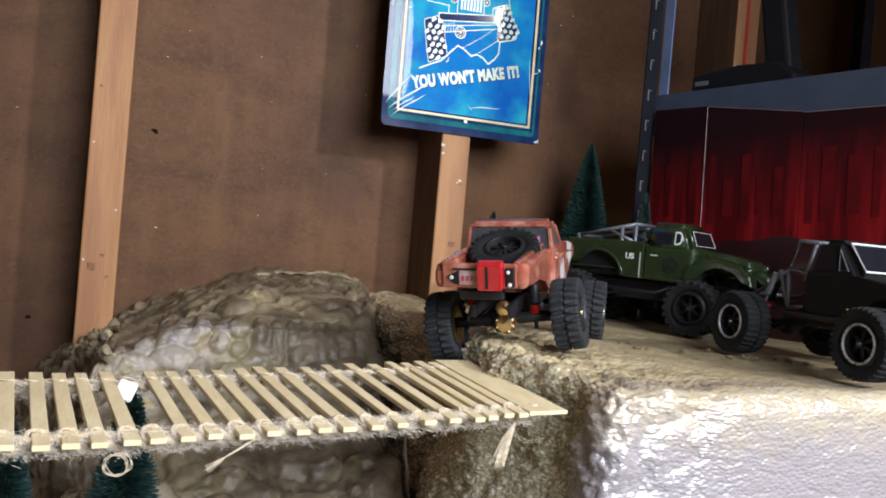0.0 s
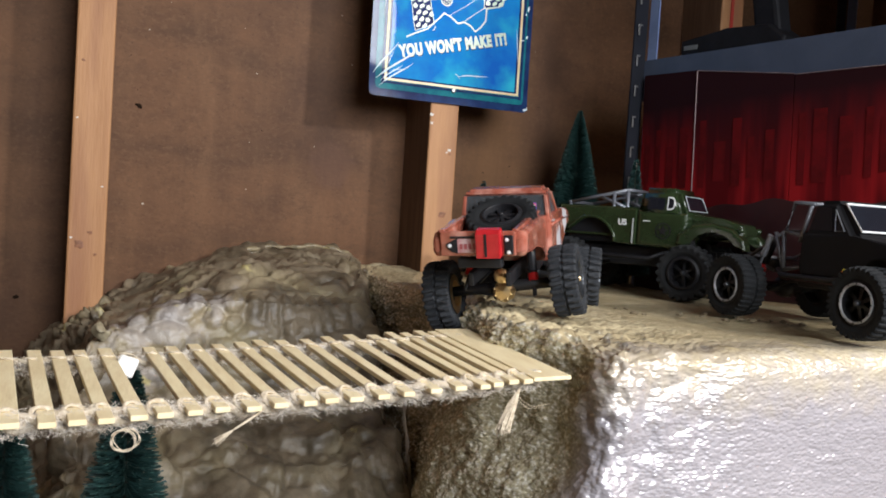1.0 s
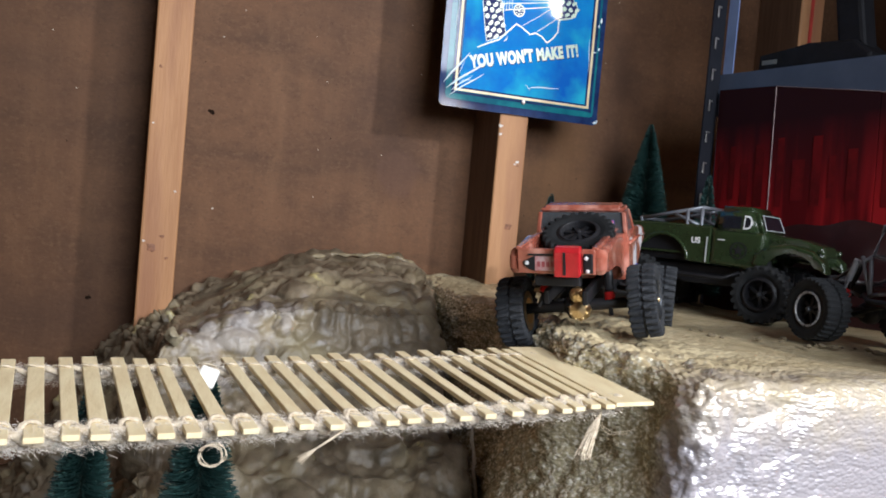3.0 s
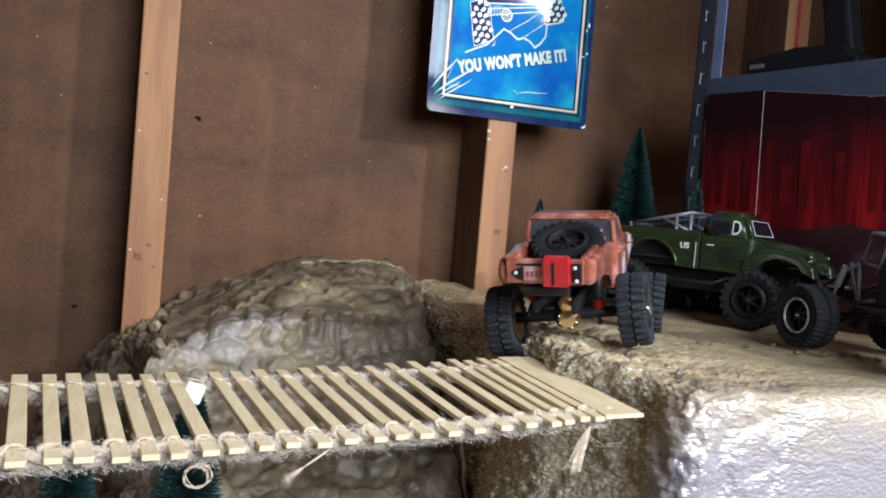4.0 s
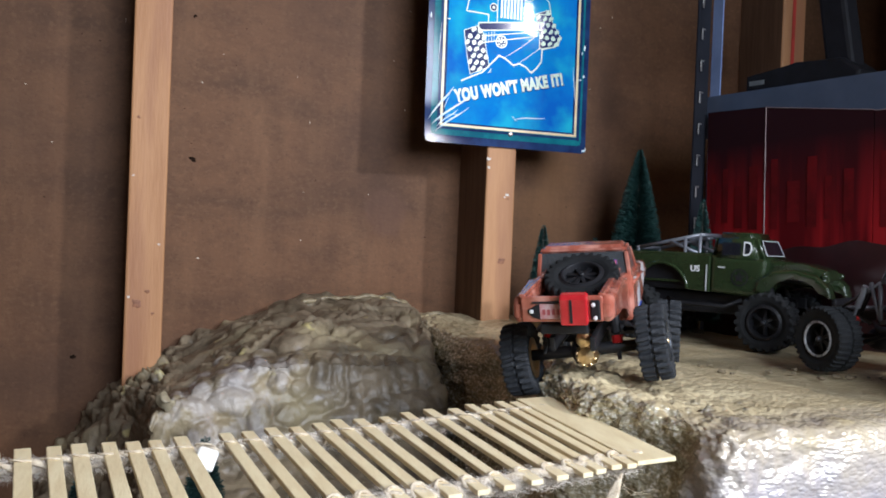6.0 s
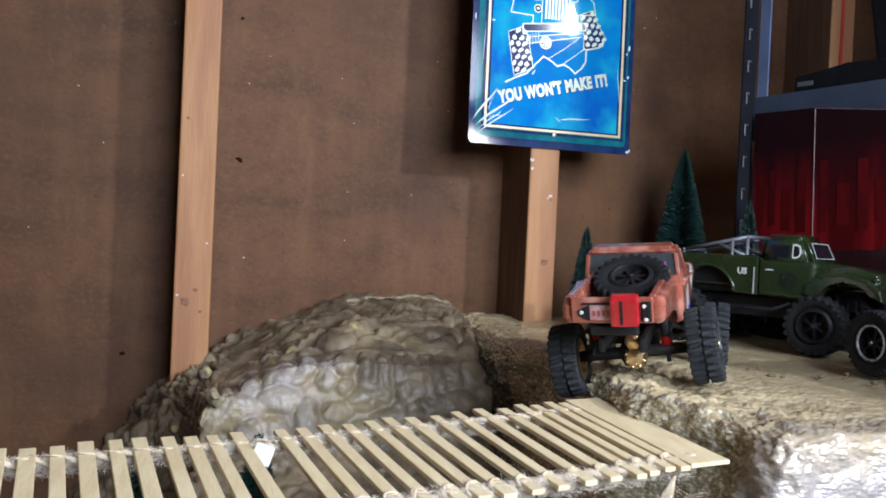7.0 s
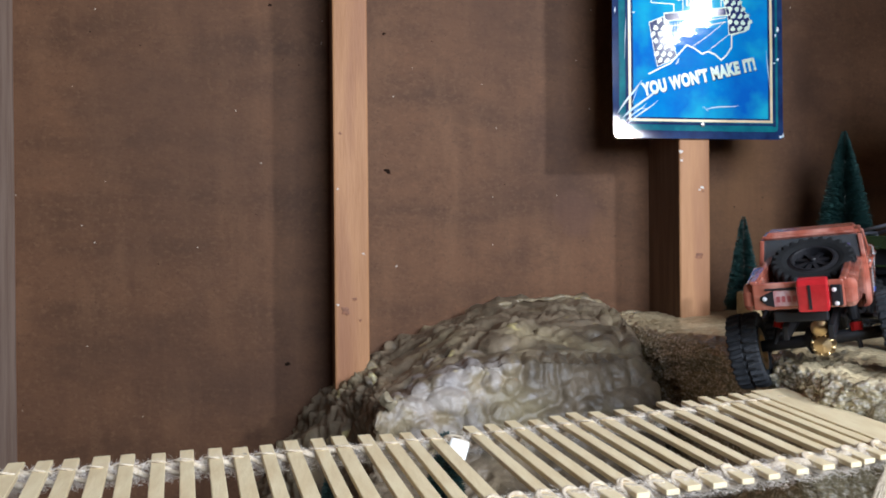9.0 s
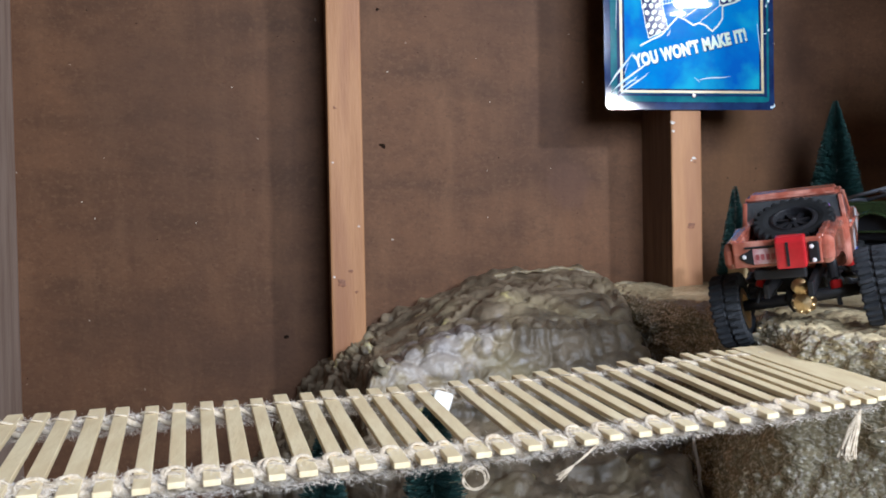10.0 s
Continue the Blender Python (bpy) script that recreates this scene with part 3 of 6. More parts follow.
# ---- gully bed ----


def gully():
    bm = bmesh.new()
    nx, ny = 70, 60
    vs = []
    for i in range(nx + 1):
        row = []
        for j in range(ny + 1):
            x, y = -0.75 + 1.12 * i / nx, 0.40 + 0.694 * j / ny
            z = 0.84 + 0.02 * fbm(x * 6, y * 6, 1, 4) + 0.012 * fbm(x * 20, y * 20, 4, 3)
            row.append(bm.verts.new((x, y, z)))
        vs.append(row)
    for i in range(nx):
        for j in range(ny):
            bm.faces.new((vs[i][j], vs[i + 1][j], vs[i + 1][j + 1], vs[i][j + 1]))
    r = bmesh.ops.extrude_face_region(bm, geom=bm.faces[:])
    for v in r["geom"]:
        if isinstance(v, bmesh.types.BMVert):
            v.co.z = 0.78
    return bm


tagged(obj("gully_bed", gully(), ROCKM, True), "lumpy painted foam bed of the gully under the bridge", "terrain bed")

# ---- stick bridge ----
BR = Vector((0.337, 0.534, 1.076))
AX = Vector((-0.984, -0.178, 0)).normalized()
CR = Vector((-AX.y, AX.x, 0)) * -1.0     # across, away from the camera
BL = 0.56


FAN = ((0.0, 0.130), (0.05, 0.112), (0.075, 0.097), (0.12, 0.094), (0.15, 0.078), (0.18, 0.067), (0.21, 0.071), (0.25, 0.078), (0.30, 0.080), (0.34, 0.062), (0.38, 0.050), (0.41, 0.032), (0.5, 0.03))


def bridge_point(s, c, dz=0.0):
    """s along from the ledge, c across (far side positive)."""
    sag = -(0.012 * math.sin(math.pi * min(1, s / BL)) + 0.004 * s / BL) * (0.52 - 3.4 * c)
    fan = (c + 0.066) * lerp_table(FAN, s)
    return BR + AX * (s - fan) + CR * c + Vector((0, 0, sag + 0.05 * c * (1 - smooth01(0, 0.3, s)) + dz))


bridge = thing("stick_bridge", pose(0, 0, 0), "hanging model bridge of pale craft sticks bound with jute twine", "model bridge")
random.seed(4)


def slat(s, half_w, c0, c1, name="slat", th=0.0026):
    bm = bmesh.new()
    a, b = bridge_point(s, c0), bridge_point(s, c1)
    d = (b - a).normalized()
    u = AX * half_w
    up = Vector((0, 0, th))
    vs = []
    for p in (a, b):
        for q in (-u, u):
            vs.append([bm.verts.new(p + q), bm.verts.new(p + q + up)])
    idx = [vs[0], vs[1], vs[3], vs[2]]
    bm.faces.new([v[0] for v in idx][::-1])
    bm.faces.new([v[1] for v in idx])
    for i in range(4):
        a2, b2 = idx[i], idx[(i + 1) % 4]
        bm.faces.new((a2[0], b2[0], b2[1], a2[1]))
    bmesh.ops.bevel(bm, geom=bm.edges[:], offset=0.0003, segments=1, affect="EDGES")
    return part(name, bm, SLATM, bridge)


slat(0.0250, 0.0140, -0.066, 0.070, "end_plank", 0.0024)
GAPS = (9.2, 10.4, 10.7, 13.6, 16.8, 15.9, 15.9, 14.6, 13.1, 12.6, 15.5, 14.1, 13.5, 13.0, 13.2, 11.5, 12.7, 11.6)
STEPS = [0.0437]
for gap in GAPS:
    STEPS.append(STEPS[-1] + gap / 1000)
while STEPS[-1] < BL - 0.02:
    STEPS.append(STEPS[-1] + 0.0127)
BROKEN = STEPS.pop(15)                  # this stick has snapped off, but for its near end
for s in STEPS:
    slat(s + random.uniform(-0.0009, 0.0009), 0.0036 + random.uniform(-0.0003, 0.0003), -0.066 + random.uniform(-0.002, 0.002), 0.067 + random.uniform(-0.003, 0.004))

slat(BROKEN, 0.0036, -0.066, -0.046, "broken_slat")


def twine_loop(s, c, sgn):
    """A turn of twine that rises over the stick, as a horseshoe, and goes back under it."""
    pts = []
    g, lean, rise = random.uniform(0.85, 1.12), random.uniform(-0.0012, 0.0012), random.uniform(0.0024, 0.0032)
    for k in range(14):
        a = math.pi * 2 * k / 14
        pts.append(bridge_point(s + g * 0.0050 * math.cos(a) + lean * math.sin(a), c + sgn * g * 0.0048 * math.sin(a), 0.0008 + rise * math.sin(a + 0.4)))
    return tube(pts, [(0.00085 if sgn > 0 else 0.00048) + 0.00020 * math.sin(k * 2.1) for k in range(14)], 5, close=True)


for side, sgn in ((-0.053, 1), (0.051, -1)):
    for w in range(2):
        pts = []
        for k in range(int((BL - 0.02) / 0.003)):
            s = 0.026 + k * 0.003
            ph = s / 0.0137 * math.pi + w * math.pi
            pts.append(bridge_point(s, side + 0.0032 * math.sin(ph), -0.0014 + 0.0028 * math.cos(ph)))
        part("twine", tube(pts, [(0.0021 if sgn > 0 else 0.0014) + 0.0005 * math.sin(k * 1.9) for k in range(len(pts))], 7), TWINE, bridge, "fuzzy jute twine", True)
    for s in STEPS + [BROKEN]:
        for turn in range(2):
            part("twine_loop", twine_loop(s + random.uniform(-0.0008, 0.0008), side, sgn), TWINE, bridge, smooth=True)
# loose fibres of the twine
HAIR = mat("bleached_jute_hair", (0.80, 0.74, 0.66), (0.66, 0.58, 0.48), 200, 0.8)
bm = bmesh.new()
for side in (-0.053, 0.051):
    for k in range(32000 if side < 0 else 25000):
        s, c = random.uniform(0.03, BL - 0.03), side + random.gauss(0, 0.0036 if side < 0 else 0.0028)
        p = bridge_point(s, c, random.uniform(-0.0060, 0.0030) if side < 0 else random.uniform(-0.0065, 0.0022))
        d = Vector((random.gauss(0, 1), random.gauss(0, 1), random.gauss(-0.35, 0.7))).normalized() * random.uniform(0.0015, 0.0050)
        u = d.orthogonal().normalized() * 0.000065
        q = p + d * 0.6 + Vector((random.gauss(0, 0.001), random.gauss(0, 0.001), 0))
        v = [bm.verts.new(p - u), bm.verts.new(p + u), bm.verts.new(q + u), bm.verts.new(q - u), bm.verts.new(p + d)]
        bm.faces.new(v[:4])
        bm.faces.new((v[3], v[2], v[4]))
tagged(part("twine_fuzz", bm, HAIR, bridge, "loose hairs of the jute twine"), kind="stuff")


def strands(name, start, end, n, spread, r, label, droop=0.0):
    bm = bmesh.new()
    a, b = Vector(start), Vector(end)
    for k in range(n):
        e = b + Vector((random.gauss(0, spread), random.gauss(0, spread), random.gauss(0, spread)))
        mid = (a + e) / 2 + Vector((random.gauss(0, spread * 0.4), random.gauss(0, spread * 0.4), droop))
        tube([a, (a + mid) / 2 + Vector((0, 0, droop * 0.3)), mid, (mid + e) / 2, e], r, 4, bm)
    return part(name, bm, TWINE, bridge, label)


strands("twine_tuft", bridge_point(0.045, -0.06, -0.004), (0.292, 0.462, 1.045), 130, 0.0016, 0.00046, "frayed end of pale twine", 0.001)
strands("loose_strand", bridge_point(0.05, -0.06, -0.004), (0.318, 0.462, 1.058), 2, 0.002, 0.00013, "thin loose twine strand", -0.006)
part("twine_end_strand", tube([(0.137, 0.425, 1.060), (0.1425, 0.4285, 1.0622), (0.152, 0.437, 1.0655)], [0.0005, 0.0006, 0.0006], 6), TWINE, bridge, "loose twine strand", True)
strands("twine_end", (0.137, 0.425, 1.060), (0.1285, 0.4215, 1.0555), 14, 0.0008, 0.00016, "cut end of twine")
for ring in range(4):
    ph = random.uniform(0, 6)
    loop = [Vector((0.0890 + (0.0052 + 0.0005 * math.sin(2 * a + ph)) * math.cos(a) + 0.0006 * ring, 0.412 + 0.0010 * ring, 1.060 + (0.0046 + 0.0004 * math.sin(2 * a + ph * 2)) * math.sin(a))) for a in [2 * math.pi * k / 22 for k in range(22)]]
    part("hanging_loop", tube(loop, [0.00024 + 0.00007 * math.sin(k * 2.3) for k in range(22)], 6, close=True), TWINE, bridge, "twine loop hanging under the bridge", True)
CLIPM = mat("white_plastic", (0.85, 0.84, 0.8), (0.78, 0.77, 0.72), 40, 0.4)
bm = box(-0.0052, 0.0052, -0.0018, 0.0018, -0.0058, 0.0058, 0.0015)
bm.transform(pose(0.0935, 0.5225, 1.0705, -35, 16, -14))
part("white_tab", bm, CLIPM, bridge, "small white plastic tab tied to the twine")

# ---- tin sign ----
SX0, SX1, SZ0, SZ1 = 0.3635, 0.5725, 1.2985, 1.604
def sign_paint():
    m = mat("sign_blue_enamel", (0.010, 0.13, 0.52), (0.012, 0.25, 0.60), 11, 0.035, c3=(0.03, 0.45, 0.62), s3=17)
    t = m.node_tree
    b = t.nodes["Principled BSDF"]
    co = t.nodes.new("ShaderNodeTexCoord")
    mp = t.nodes.new("ShaderNodeMapping")
    mp.inputs["Rotation"].default_value = (0, radians(38), 0)
    mp.inputs["Scale"].default_value = (9, 30, 60)
    t.links.new(co.outputs["Object"], mp.inputs[0])
    n = t.nodes.new("ShaderNodeTexNoise")
    n.inputs["Scale"].default_value, n.inputs["Detail"].default_value = 1.6, 3
    t.links.new(mp.outputs[0], n.inputs["Vector"])
    bp = t.nodes.new("ShaderNodeBump")
    bp.inputs["Strength"].default_value, bp.inputs["Distance"].default_value = 0.10, 0.0010
    t.links.new(n.outputs["Fac"], bp.inputs["Height"])
    t.links.new(bp.outputs[0], b.inputs["Normal"])
    return m


SIGNBLUE = sign_paint()
SIGNNAVY = mat("sign_navy_edge", (0.012, 0.022, 0.08), (0.02, 0.05, 0.14), 30, 0.08)
SIGNTEAL = mat("sign_teal_band", (0.008, 0.10, 0.15), (0.015, 0.20, 0.23), 25, 0.08)
CREAM = mat("sign_cream_ink", (0.70, 0.82, 0.66), (0.58, 0.72, 0.60), 40, 0.3)
GOLDINK = mat("sign_gold_line", (0.85, 0.76, 0.50), (0.75, 0.62, 0.36), 40, 0.25)
NAVYINK = mat("sign_dark_ink", (0.02, 0.03, 0.10), (0.03, 0.04, 0.14), 40, 0.08)
SW, SH = SX1 - SX0, SZ1 - SZ0
sign = thing("tin_sign", pose(SX0, STUD - 0.003, SZ0), "glossy blue tin sign with jeep drawing and lettering, on a stud", "sign")


def curl(x, z):
    """How far the sheet springs forward at its lower corners."""
    u = min(x, 0.11)
    e = (0.036 - z - (0.69 * u - 3.4 * u * u)) / 0.006
    a = 0.006 * (math.log1p(math.exp(e)) if e < 20 else e)
    b = max(0.0, 1 - math.hypot(SW - x, z) / 0.05)
    return -0.102 * a - 0.0016 * b * b - 0.0005 * math.sin(x * 40) * math.sin(z * 22)


def sheet(x0, x1, z0, z1, off, thick, material, name, n=26, radius=0.0):
    bm = bmesh.new()
    nz = max(2, int(n * (z1 - z0) / max(x1 - x0, 0.01)))
    nx = n
    if x1 - x0 < 0.02:
        nx, nz = 2, 40
    if z1 - z0 < 0.02:
        nx, nz = 40, 2
    front = [[bm.verts.new((x0 + (x1 - x0) * i / nx, 0, z0 + (z1 - z0) * j / nz)) for j in range(nz + 1)] for i in range(nx + 1)]
    for i in range(nx):
        for j in range(nz):
            bm.faces.new((front[i][j], front[i + 1][j], front[i + 1][j + 1], front[i][j + 1]))
    for v in bm.verts:
        x, z = v.co.x, v.co.z
        if radius:
            cx, cz = min(max(x, x0 + radius), x1 - radius), min(max(z, z0 + radius), z1 - radius)
            d = Vector((x - cx, z - cz))
            m = max(abs(d.x), abs(d.y))
            if d.length > 1e-9:
                d = d.normalized() * m
            x, z = cx + d.x, cz + d.y
        v.co = Vector((x, curl(x, z) - off, z))
    r = bmesh.ops.extrude_face_region(bm, geom=bm.faces[:])
    for g in r["geom"]:
        if isinstance(g, bmesh.types.BMVert):
            g.co.y += thick
    for f in bm.faces:
        f.smooth = True
    for e in bm.edges:
        e.smooth = len(e.link_faces) == 2 and e.calc_face_angle(0) < 0.6
    return part(name, bm, material, sign, smooth=False)


sheet(0, SW, 0, SH, 0.0, 0.0008, SIGNNAVY, "plate", 40, 0.0055)
sheet(0.0075, SW - 0.0065, 0.009, SH - 0.008, 0.00025, 0.0001, SIGNTEAL, "teal_band", 36, 0.004)
sheet(0.019, SW - 0.0135, 0.0205, SH - 0.02, 0.0005, 0.0001, SIGNBLUE, "picture_field", 40)
for x0, x1, z0, z1 in ((0.0185, 0.0215, 0.0195, SH - 0.02), (SW - 0.0165, SW - 0.0135, 0.0195, SH - 0.02), (0.0215, SW - 0.0165, 0.0195, 0.0222), (0.0215, SW - 0.0165, SH - 0.0225, SH - 0.02)):
    sheet(x0, x1, z0, z1, 0.00078, 0.0001, GOLDINK, "border_line")
for a in (0.0150, 0.0216):
    b = a - 0.0055 if a < 0.02 else a - 0.0052
    w = 0.0034 if a < 0.02 else 0.0026
    for x0, x1, z0, z1 in ((a, a + w, a, SH - a), (SW - b - w, SW - b, a, SH - a), (a + w, SW - b - w, a + 0.0008, a + w), (a + w, SW - b - w, SH - a - w, SH - a)):
        sheet(x0, x1, z0, z1, 0.00066, 0.0001, SIGNNAVY, "dark_line")


DX, DZ = -8.0, -15.0                    # where the drawing stands on the sheet


def stroke(pts, w, material=None, name="drawn_line", closed=False):
    """A flat inked line on the sign, points in millimetres from its lower left corner."""
    bm = bmesh.new()
    P = [Vector(((x + DX) / 1000, 0, (z + DZ) / 1000)) for x, z in pts]
    if closed:
        P.append(P[0])
    n = len(P)
    rows = []
    for i, p in enumerate(P):
        before = P[i] - P[i - 1] if i else (P[0] - P[-2] if closed else P[1] - P[0])
        after = P[i + 1] - P[i] if i < n - 1 else (P[1] - P[0] if closed else P[-1] - P[-2])
        d = (before.normalized() + after.normalized()).normalized()
        u = Vector((-d.z, 0, d.x)) * w / 2000 / max(0.5, d.dot(after.normalized()))
        lift = Vector((0, curl(p.x, p.z) - 0.0009, 0))
        rows.append((bm.verts.new(p - u + lift), bm.verts.new(p + u + lift)))
    for (a, c), (e, f) in zip(rows, rows[1:]):
        bm.faces.new((a, e, f, c))
    return part(name, bm, material or CREAM, sign)


def fill(pts, material, name, off=0.00075):
    bm = bmesh.new()
    pts = [((x + DX) / 1000, (z + DZ) / 1000) for x, z in pts]
    bm.faces.new([bm.verts.new((x, curl(x, z) - off, z)) for x, z in pts])
    return part(name, bm, material, sign)


def disc(cx, cz, r, material, name, off=0.0008, n=16):
    return fill([(cx + r * math.cos(2 * math.pi * k / n), cz + r * math.sin(2 * math.pi * k / n)) for k in range(n)], material, name, off)


# lettering
fc = bpy.data.curves.new("lettering", "FONT")
fc.body, fc.size, fc.extrude, fc.space_character, fc.offset = "YOU WON'T MAKE IT!", 0.0190, 0.0001, 1.12, 0.0012
tmp = new("tmp_text", fc)
bpy.context.view_layer.update()
me = bpy.data.meshes.new_from_object(tmp.evaluated_get(bpy.context.evaluated_depsgraph_get()))
wid = max(v.co.x for v in me.vertices)
me.transform(Matrix.Rotation(radians(90), 4, "X") @ Matrix.Diagonal((0.142 / wid, 1.0, 1, 1)))
me.transform(Matrix.Rotation(radians(-13.6), 4, "Y"))
bpy.data.objects.remove(tmp)
me.materials.clear()
me.materials.append(CREAM)
lettering = new("lettering", me)
lettering.parent = sign
lettering.location = (0.0375, -0.0012, 0.0487)
dark = new("lettering_shadow", me.copy())
dark.data.materials.clear()
dark.data.materials.append(NAVYINK)
dark.parent = sign
dark.location = (0.0381, -0.0009, 0.0479)
# painted glints: pale strips along creases of the glossy film
GLINTCHIP = mat("painted_glint_and_chip", (0.80, 0.90, 0.93), (0.60, 0.78, 0.85), 60, 0.25)
for x0, z0, x1, z1, w in ((0.008, 0.020, 0.047, 0.052, 0.0013), (0.014, 0.018, 0.040, 0.040, 0.0008), (0.012, 0.012, 0.054, 0.044, 0.0009), (0.112, 0.034, 0.154, 0.040, 0.0008), (0.108, 0.037, 0.116, 0.033, 0.0004), (0.020, 0.030, 0.030, 0.060, 0.0003), (0.004, 0.026, 0.034, 0.066, 0.0012), (0.016, 0.026, 0.056, 0.058, 0.0011), (0.024, 0.030, 0.044, 0.036, 0.0004), (0.192, 0.060, 0.188, 0.105, 0.0004), (0.014, 0.09, 0.016, 0.14, 0.0003)):
    pts = [Vector((x0 + (x1 - x0) * k / 6, 0, z0 + (z1 - z0) * k / 6 + 0.001 * math.sin(k * 0.9))) for k in range(7)]
    part("crease", tube([p + Vector((0, curl(p.x, p.z) - 0.0006, 0)) for p in pts], [w * (0.2 + math.sin(math.pi * k / 6)) for k in range(7)], 6), GLINTCHIP, sign, smooth=True)

# the drawing: a jeep's front with one wheel up on a boulder
LT = ((51.8, 147), (68.4, 154), (72, 151), (77.1, 146), (80.4, 127), (85.2, 108), (61.4, 97), (58, 112))
RT = ((142.4, 177), (158, 183.3), (161.3, 183.4), (166.1, 168.7), (176.9, 153.5), (174.3, 142.6), (149.4, 136), (148.9, 152))
fill(LT, NAVYINK, "tyre_drawing", 0.0007)
fill(RT, NAVYINK, "tyre_drawing", 0.0007)


def inside(p, poly):
    c = False
    for (x1, y1), (x2, y2) in zip(poly, poly[1:] + poly[:1]):
        if (y1 > p[1]) != (y2 > p[1]) and p[0] < (x2 - x1) * (p[1] - y1) / (y2 - y1) + x1:
            c = not c
    return c


for poly in (LT, RT):
    bm = bmesh.new()
    row = 0
    z = min(p[1] for p in poly)
    while z < max(p[1] for p in poly):
        x = min(p[0] for p in poly) + (4.2 if row % 2 else 0)
        while x < max(p[0] for p in poly):
            if inside((x, z), poly):
                notch = random.choice((0.6, 2.4, 3.6, 5.2))
                pts = []
                for k in range(14):
                    a = 2 * math.pi * k / 14
                    r = (3.3 + random.uniform(-0.3, 0.3)) * (1 - 0.55 * max(0.0, math.cos(a - notch)) ** 3)
                    pts.append((x + DX + r * math.cos(a), z + DZ + 0.95 * r * math.sin(a) + 0.25 * r * math.cos(a)))
                bm.faces.new([bm.verts.new((px / 1000, curl(px / 1000, pz / 1000) - 0.00085, pz / 1000)) for px, pz in pts])
            x += 8.4
        z += 7.4
        row += 1
    part("tread_drawing", bm, CREAM, sign)
    stroke(poly, 0.8, closed=True)
stroke(((50.5, 88), (64, 95), (77, 101), (97.6, 122.7), (106.3, 119.4), (116.5, 113), (123.7, 116), (132, 113), (139.9, 106.6), (147, 113), (152.7, 121.5), (153, 136), (170, 141), (177, 152.2)), 1.7)
stroke(((104.8, 121.2), (125, 135), (144.6, 150.8)), 0.6)
stroke(((125.1, 117.5), (151.5, 138.1)), 0.7)
stroke(((84, 100), (88, 107), (86, 101)), 0.8)
BUMP = ((70, 158), (151, 168), (151, 159), (70, 149))
fill(BUMP, NAVYINK, "bumper_drawing", 0.0007)
stroke(BUMP, 1.3, closed=True)
for z0, z1 in ((143, 156), (135, 151)):
    stroke(((74, z0), (146, z1)), 1.0)
for k in range(5):
    stroke(((76 + 3.5 * k, 134 + k), (76 + 3.5 * k, 146 + k)), 0.7)
disc(99.5, 139, 7.6, CREAM, "axle_drawing", 0.00092)
disc(99.5, 139, 6.3, NAVYINK, "axle_drawing", 0.00096)
for k in range(8):
    a = math.pi * k / 4
    disc(99.5 + 4.3 * math.cos(a), 139 + 4.3 * math.sin(a), 1.0, CREAM, "bolt_drawing", 0.001, 8)
disc(99.5, 139, 1.6, CREAM, "bolt_drawing", 0.001, 8)
for k in range(7):
    fill(((97 + 4.2 * k, 167), (99.6 + 4.2 * k, 167.3), (99.6 + 4.2 * k, 205), (97 + 4.2 * k, 205)), CREAM, "grille_drawing", 0.0009)
stroke(((93, 161), (93, 210), (128, 210), (128, 164)), 1.0)
for cx, cz, r in ((88, 178, 5.0), (131, 181, 4.6), (86, 195, 8), (133, 198, 8)):
    disc(cx, cz, r, CREAM, "headlamp_drawing", 0.0009)
    disc(cx, cz, r - 1.1, SIGNBLUE if r > 6 else NAVYINK, "headlamp_drawing", 0.00094)
    disc(cx, cz, r * 0.35, CREAM, "headlamp_drawing", 0.00098, 10)
stroke(((54, 170), (58, 188), (66, 195), (80, 197)), 1.2)
stroke(((54, 170), (82, 169), (82, 160)), 1.2)
stroke(((163, 179), (160, 193), (152, 200), (140, 201)), 1.2)
stroke(((163, 179), (140, 176), (140, 168)), 1.2)
stroke(((66, 212), (70, 240), (146, 244), (152, 214)), 1.2)
stroke(((60, 210), (156, 216)), 1.4)
# chips along the edge where the bare tin shows
for x, z, w, h in ((210.5, 144, 1.6, 3.6), (207.6, 137, 1.0, 2.2), (210.4, 109, 1.5, 2.0), (205.5, 104.5, 2.4, 0.8), (213.0, 18.2, 2.6, 1.6), (216.0, 20.0, 0.9, 2.6), (11, 160, 0.7, 4.0), (28, 168, 2.0, 0.7), (33, 158, 2.4, 0.8)):
    fill([(x - w, z - h * 0.4), (x + w * 0.2, z - h), (x + w, z + h * 0.1), (x + w * 0.4, z + h), (x - w * 0.5, z + h * 0.6)], GLINTCHIP, "chipped_paint", 0.0009)
NAIL = mat("nail_steel", (0.45, 0.44, 0.42), (0.3, 0.29, 0.28), 80, 0.35, metal=0.9)
bm = lathe(((0.0028, 0), (0.0028, -0.0008), (0.0018, -0.0013), (0.0, -0.0015)), 14)
bm.transform(Matrix.Translation((0.108, -0.0009, 0.0165)))
part("screw_head", bm, NAIL, sign, "steel screw through the sign")

# ---- shelf unit ----
shelf = thing("shelf_unit", pose(0, 0, 0), "blue-grey slotted steel shelving unit beside the course", "shelving")
B0, B1 = Vector((0.690, 0.922, 0)), Vector((0.80, 0.40, 0))
BD = (B1 - B0).normalized()
TURN = Matrix.Translation(B0) @ Matrix.Rotation(math.atan2(BD.y, BD.x), 4, "Z")


def on_shelf(bm):
    """From the shelf's own axes (x along the beam towards the room, y into the shelf) to the world."""
    bm.transform(TURN)
    return bm


